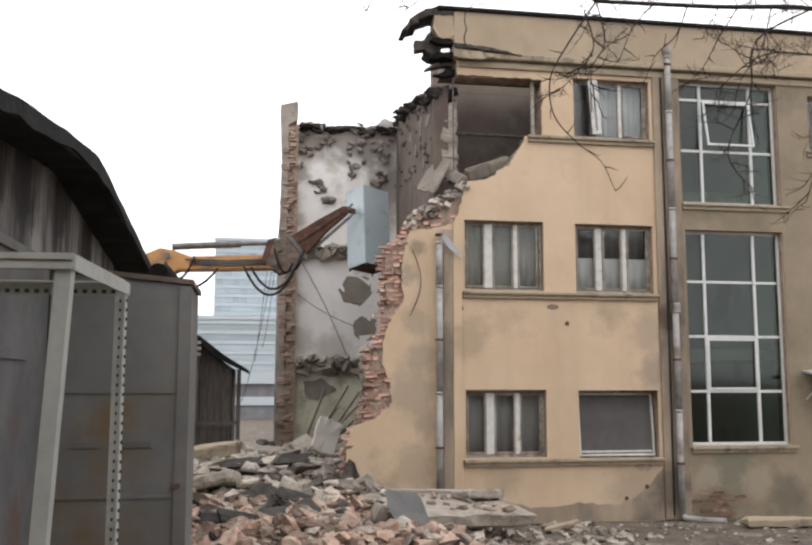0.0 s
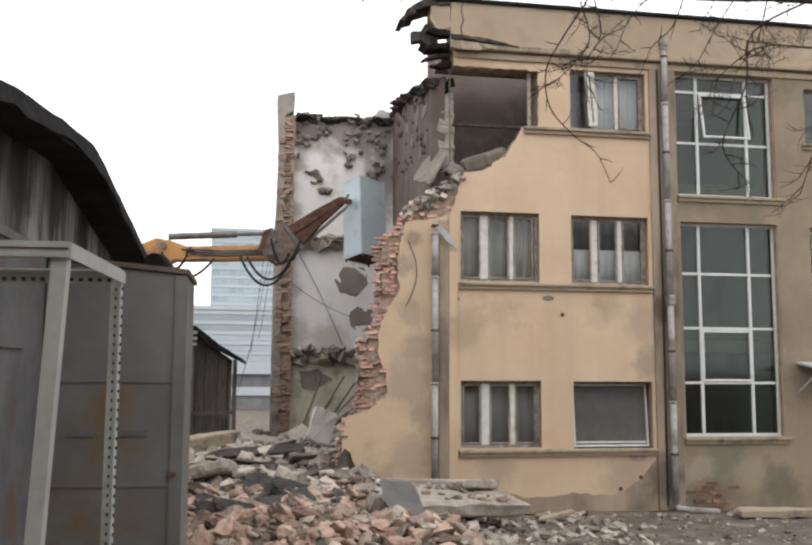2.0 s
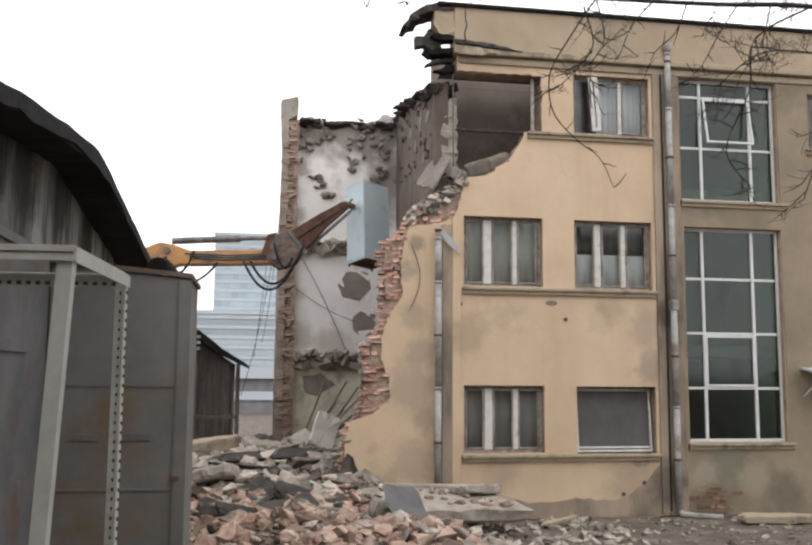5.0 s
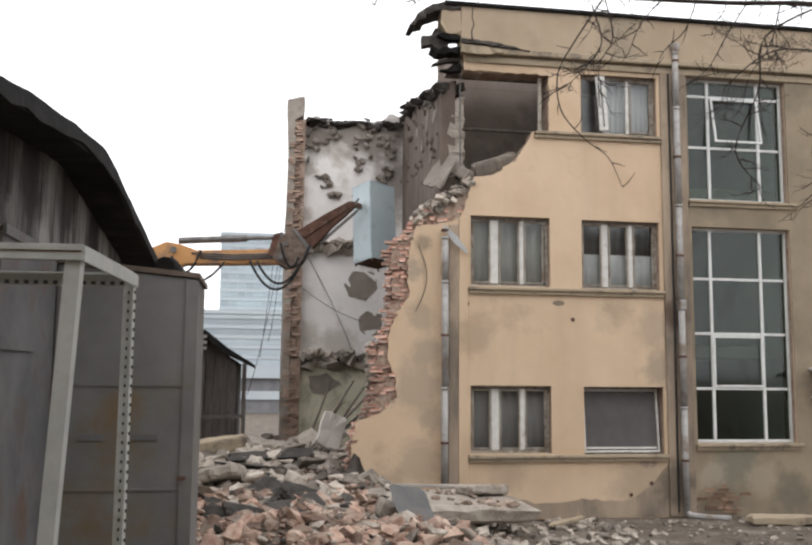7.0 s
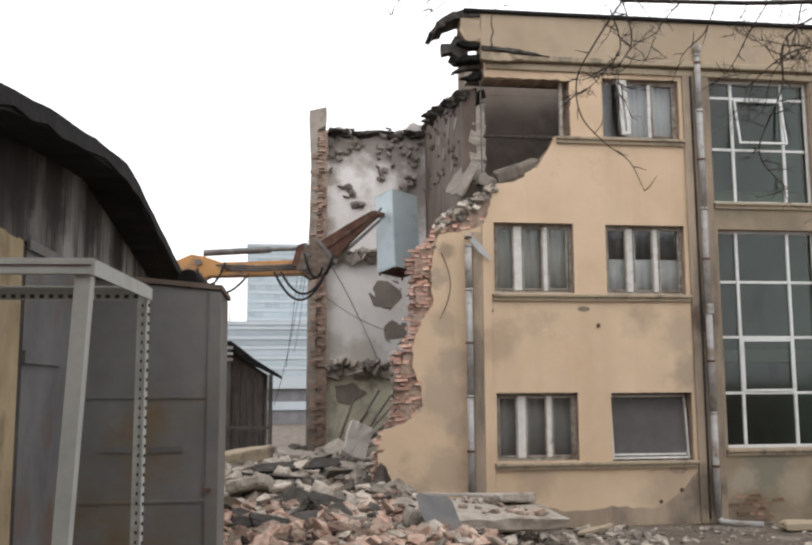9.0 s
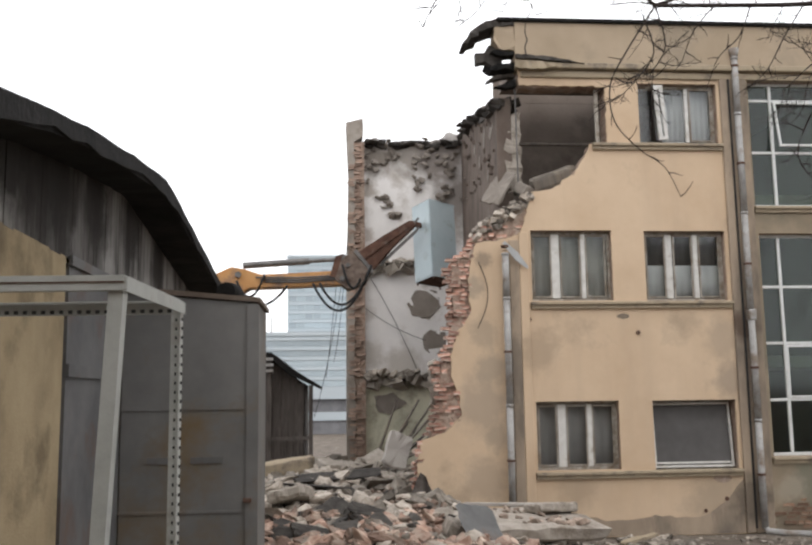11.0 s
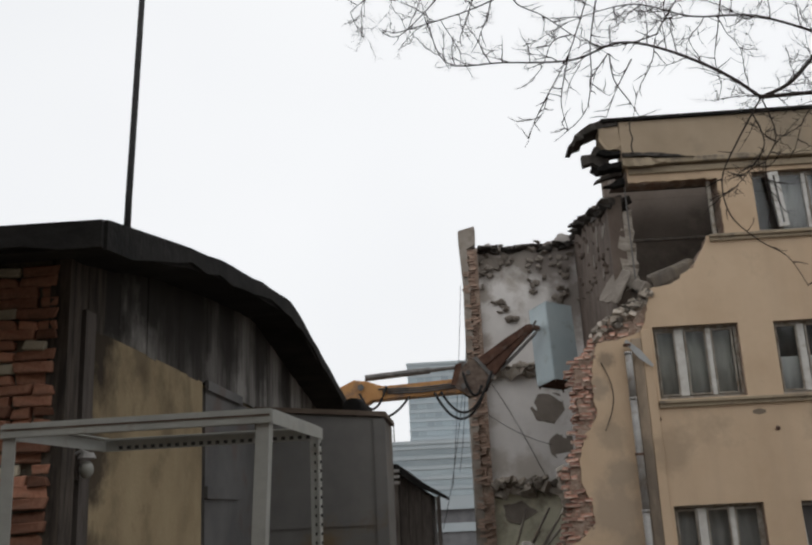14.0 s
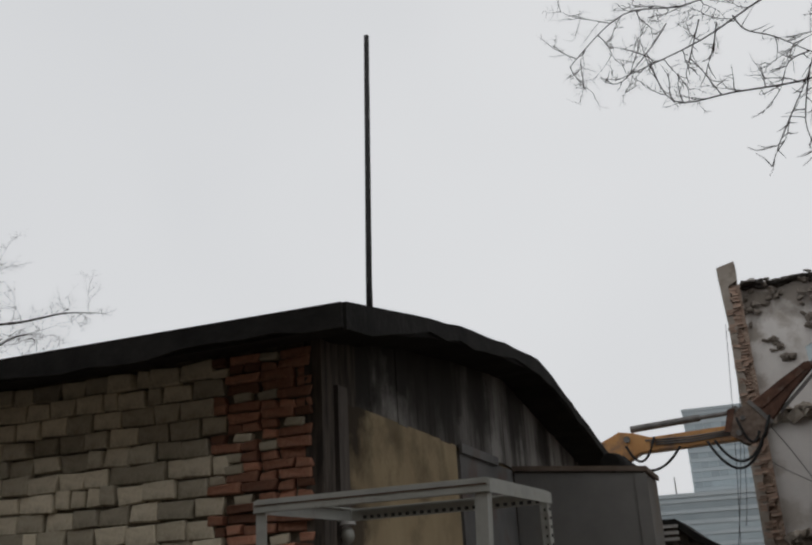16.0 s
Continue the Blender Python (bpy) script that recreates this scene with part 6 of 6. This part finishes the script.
# ---- bare trees ----
def twig(bm, p, d, length, r, rnd, level):
    """A crooked shoot with side shoots."""
    n = 5
    pts = [p.copy()]
    dirn = d.normalized()
    for i in range(n):
        dirn = (dirn + Vector((rnd.uniform(-0.28, 0.28), rnd.uniform(-0.28, 0.28), rnd.uniform(-0.22, 0.30)))).normalized()
        pts.append(pts[-1] + dirn * length / n)
    tube(bm, pts, r, r * 0.35, 4)
    if level > 0:
        for i in range(1, n + 1):
            for k in range(rnd.choice((1, 1, 2))):
                side = Vector((rnd.uniform(-1, 1), rnd.uniform(-1, 1), rnd.uniform(-0.8, 0.7)))
                twig(bm, pts[i], dirn * 0.7 + side, length * rnd.uniform(0.3, 0.55), r * 0.55, rnd, level - 1)


def curve_points(pts, n=5):
    """A smooth line through a few places."""
    pts = [Vector(p) for p in pts]
    out = []
    for i in range(len(pts) - 1):
        p0, p1, p2, p3 = pts[max(i - 1, 0)], pts[i], pts[i + 1], pts[min(i + 2, len(pts) - 1)]
        for k in range(n):
            t = k / n
            out.append(0.5 * ((2 * p1) + (p2 - p0) * t + (2 * p0 - 5 * p1 + 4 * p2 - p3) * t * t + (3 * p1 - p0 - 3 * p2 + p3) * t ** 3))
    return out + [pts[-1]]


def limb(tree, twigs, pts, r0, r1, rnd, every=1, length=0.6, down=0.0, level=1):
    line = curve_points(pts)
    bm = bmesh.new()
    tube(bm, line, r0, r1, 7)
    part("limb", bm, M_BARK, tree, smooth=True)
    for i in range(2, len(line), every):
        d = (line[i] - line[i - 1]).normalized()
        side = Vector((rnd.uniform(-1, 1), rnd.uniform(-0.7, 0.7), rnd.uniform(-1, 1) - down))
        twig(twigs, line[i], d * 0.6 + side, length * rnd.uniform(0.5, 1.2), 0.007, rnd, level)


def build_near_tree():
    tree = thing("bare_tree", "bare leafless tree with dark thin branches, in winter", "tree", at=(0, 0, 0))
    rnd = random.Random(17)
    bm = bmesh.new()
    tube(bm, curve_points([(8.6, 8.6, 0.0), (8.55, 8.6, 2.0), (8.7, 8.7, 4.2), (8.6, 8.8, 6.5), (8.9, 8.9, 9.0), (8.8, 9.0, 12.0)]), 0.2, 0.07, 12)
    part("trunk", bm, M_BARK, tree, smooth=True)
    tw = bmesh.new()
    J = (3.54, 9, 6.62)
    limb(tree, tw, [(8.65, 8.7, 5.2), (7.2, 8.9, 6.5), (6.1, 9, 6.72), (4.96, 9, 6.66), J], 0.036, 0.022, rnd, 1, 0.6, 0, 2)
    limb(tree, tw, [J, (3.17, 9, 6.94), (2.62, 9, 7.25), (2.12, 9, 7.38), (1.58, 9, 7.21), (0.84, 9, 7.24), (0.22, 9, 7.29), (0.03, 9, 7.89)], 0.02, 0.005, rnd, 1, 0.42, -0.45)
    limb(tree, tw, [J, (3.2, 9, 6.1), (3.01, 9, 5.73), (3.04, 9, 5.33), (3.29, 9, 5.04), (3.55, 9, 4.85), (3.7, 9, 4.54)], 0.0105, 0.0035, rnd, 4, 0.22, 0, 0)
    limb(tree, tw, [(3.4, 9, 6.5), (3.5, 9, 6.1), (3.3, 9, 5.8), (3.1, 9, 5.6)], 0.009, 0.004, rnd, 1, 0.3)
    limb(tree, tw, [J, (3.65, 9.05, 6.2), (3.5, 9.05, 5.9), (3.45, 9, 5.6)], 0.009, 0.004, rnd, 1, 0.35)
    limb(tree, tw, [J, (3.96, 9.1, 6.85), (4.42, 9.2, 7.4), (4.8, 9.3, 8.1), (4.6, 9.3, 9.0), (3.4, 9.2, 9.5), (1.9, 9.1, 9.1), (0.67, 9, 8.44), (-0.16, 9, 8.5), (-0.82, 9, 8.0)], 0.022, 0.005, rnd, 1, 0.6, 0.3, 2)
    limb(tree, tw, [(4.8, 9.3, 8.1), (3.2, 9.3, 8.9), (1.6, 9.2, 8.5), (0.6, 9.1, 8.0), (-0.3, 9, 7.7)], 0.02, 0.005, rnd, 1, 0.5, 0.2, 2)
    # shoots that droop past the roof corner
    droop = lambda pts, r=0.009: limb(tree, tw, [(x, 9, z) for x, z in pts], r, 0.0035, rnd, 2, 0.2, 0.0, 0)
    droop([(1.85, 8.03), (1.69, 7.60), (1.54, 7.24), (1.31, 6.84), (1.20, 6.58), (0.98, 6.53)])
    droop([(1.92, 7.92), (1.81, 7.40), (1.78, 7.00), (1.69, 6.62), (1.48, 6.40), (1.41, 6.50)])
    droop([(1.57, 7.30), (1.47, 6.94), (1.43, 6.68), (1.48, 6.37)])
    droop([(1.31, 6.84), (1.15, 6.56), (1.04, 6.33)])
    droop([(2.00, 7.25), (2.02, 6.94), (2.17, 6.65), (2.25, 6.47)])
    droop([(2.23, 7.17), (2.03, 6.82), (1.89, 6.51)])
    droop([(0.96, 8.15), (1.06, 7.94), (1.32, 7.78), (1.62, 7.52), (2.00, 7.25)])
    droop([(2.83, 7.90), (2.54, 7.46), (2.45, 7.13), (2.26, 6.79), (2.18, 6.50)])
    droop([(2.56, 7.46), (2.26, 7.37), (1.93, 7.35), (1.68, 7.51)])
    droop([(1.98, 7.25), (1.85, 7.08), (1.76, 6.94), (1.92, 6.80)])
    droop([(1.62, 7.52), (1.40, 7.45), (1.26, 7.15), (1.05, 6.93)])
    droop([(0.28, 8.25), (0.09, 8.01), (-0.28, 7.66), (-0.48, 7.72)])
    droop([(3.28, 7.84), (3.20, 7.47), (3.12, 7.11), (3.15, 6.81)])
    droop([(0.62, 8.20), (0.48, 7.82), (0.40, 7.61)])
    droop([(5.2, 6.68), (4.95, 6.3), (4.75, 5.95), (4.55, 5.75)])
    droop([(4.6, 6.66), (4.45, 6.3), (4.2, 6.05), (4.05, 5.7)])
    droop([(5.6, 6.7), (5.45, 6.2), (5.2, 5.85), (5.1, 5.5)])
    droop([(4.2, 6.64), (3.95, 6.35), (3.8, 6.0)])
    droop([(0.79, 8.11), (0.70, 7.79), (0.60, 7.55), (0.64, 7.35)])
    limb(tree, tw, [(7.2, 8.9, 6.5), (6.4, 9, 6.2), (5.5, 9, 6.15), (4.9, 9, 5.7)], 0.016, 0.005, rnd, 1, 0.6, 0.1, 2)
    limb(tree, tw, [(6.1, 9, 6.72), (5.4, 9, 6.3), (5.3, 9, 5.7), (5.0, 9, 5.0), (5.3, 9, 4.6)], 0.014, 0.004, rnd, 1, 0.4, 0.2)
    limb(tree, tw, [(7.2, 8.9, 6.5), (6.6, 9, 5.6), (6.2, 9, 5.2), (5.9, 9, 4.5)], 0.016, 0.005, rnd, 1, 0.5, 0.2)
    limb(tree, tw, [(8.6, 8.8, 6.5), (7.0, 9.2, 8.2), (5.6, 9.3, 8.6), (4.0, 9.4, 8.2), (2.6, 9.3, 8.1)], 0.04, 0.008, rnd, 1, 0.6, 0.2, 2)
    limb(tree, tw, [(4.42, 9.2, 7.4), (3.7, 9.2, 7.7), (3.0, 9.2, 7.75), (2.3, 9.1, 7.9), (1.5, 9.1, 7.7)], 0.016, 0.004, rnd, 1, 0.5, 0.2, 2)
    limb(tree, tw, [(4.8, 9.3, 8.1), (5.2, 9.2, 7.6), (5.4, 9.1, 7.2), (5.8, 9.0, 6.9)], 0.014, 0.004, rnd, 1, 0.5, 0.2, 2)
    tagged(part("twig_spray", tw, M_BARK, tree, "fine bare twigs"), kind="stuff")


build_near_tree()


def build_far_tree():
    tree = thing("bare_tree", "distant bare leafless tree behind the shed", "tree", at=(0, 0, 0))
    rnd = random.Random(23)
    bm = bmesh.new()
    tube(bm, curve_points([(-21.5, 20, 0), (-21.4, 20, 4), (-21.2, 20, 8), (-21.0, 20, 12.4)]), 0.26, 0.05, 9)
    part("trunk", bm, M_BARK, tree, smooth=True)
    tw = bmesh.new()
    for i in range(15):
        z = 4.8 + i * 0.45
        a = rnd.uniform(-1.2, 1.2) if i % 3 else rnd.uniform(2, 4.2)
        l = rnd.uniform(1.6, 3.6)
        p = Vector((-21.15, 20, z))
        d = Vector((math.cos(a), math.sin(a), 0))
        limb(tree, tw, [p, p + d * l * 0.4 + Vector((0, 0, 0.3)), p + d * l * 0.75 + Vector((0, 0, 0.7)), p + d * l + Vector((0, 0, 0.8))], 0.05, 0.014, rnd, 1, 1.0, 0, 2)
    tagged(part("twig_spray", tw, M_BARK, tree, "fine bare twigs"), kind="stuff")


build_far_tree()
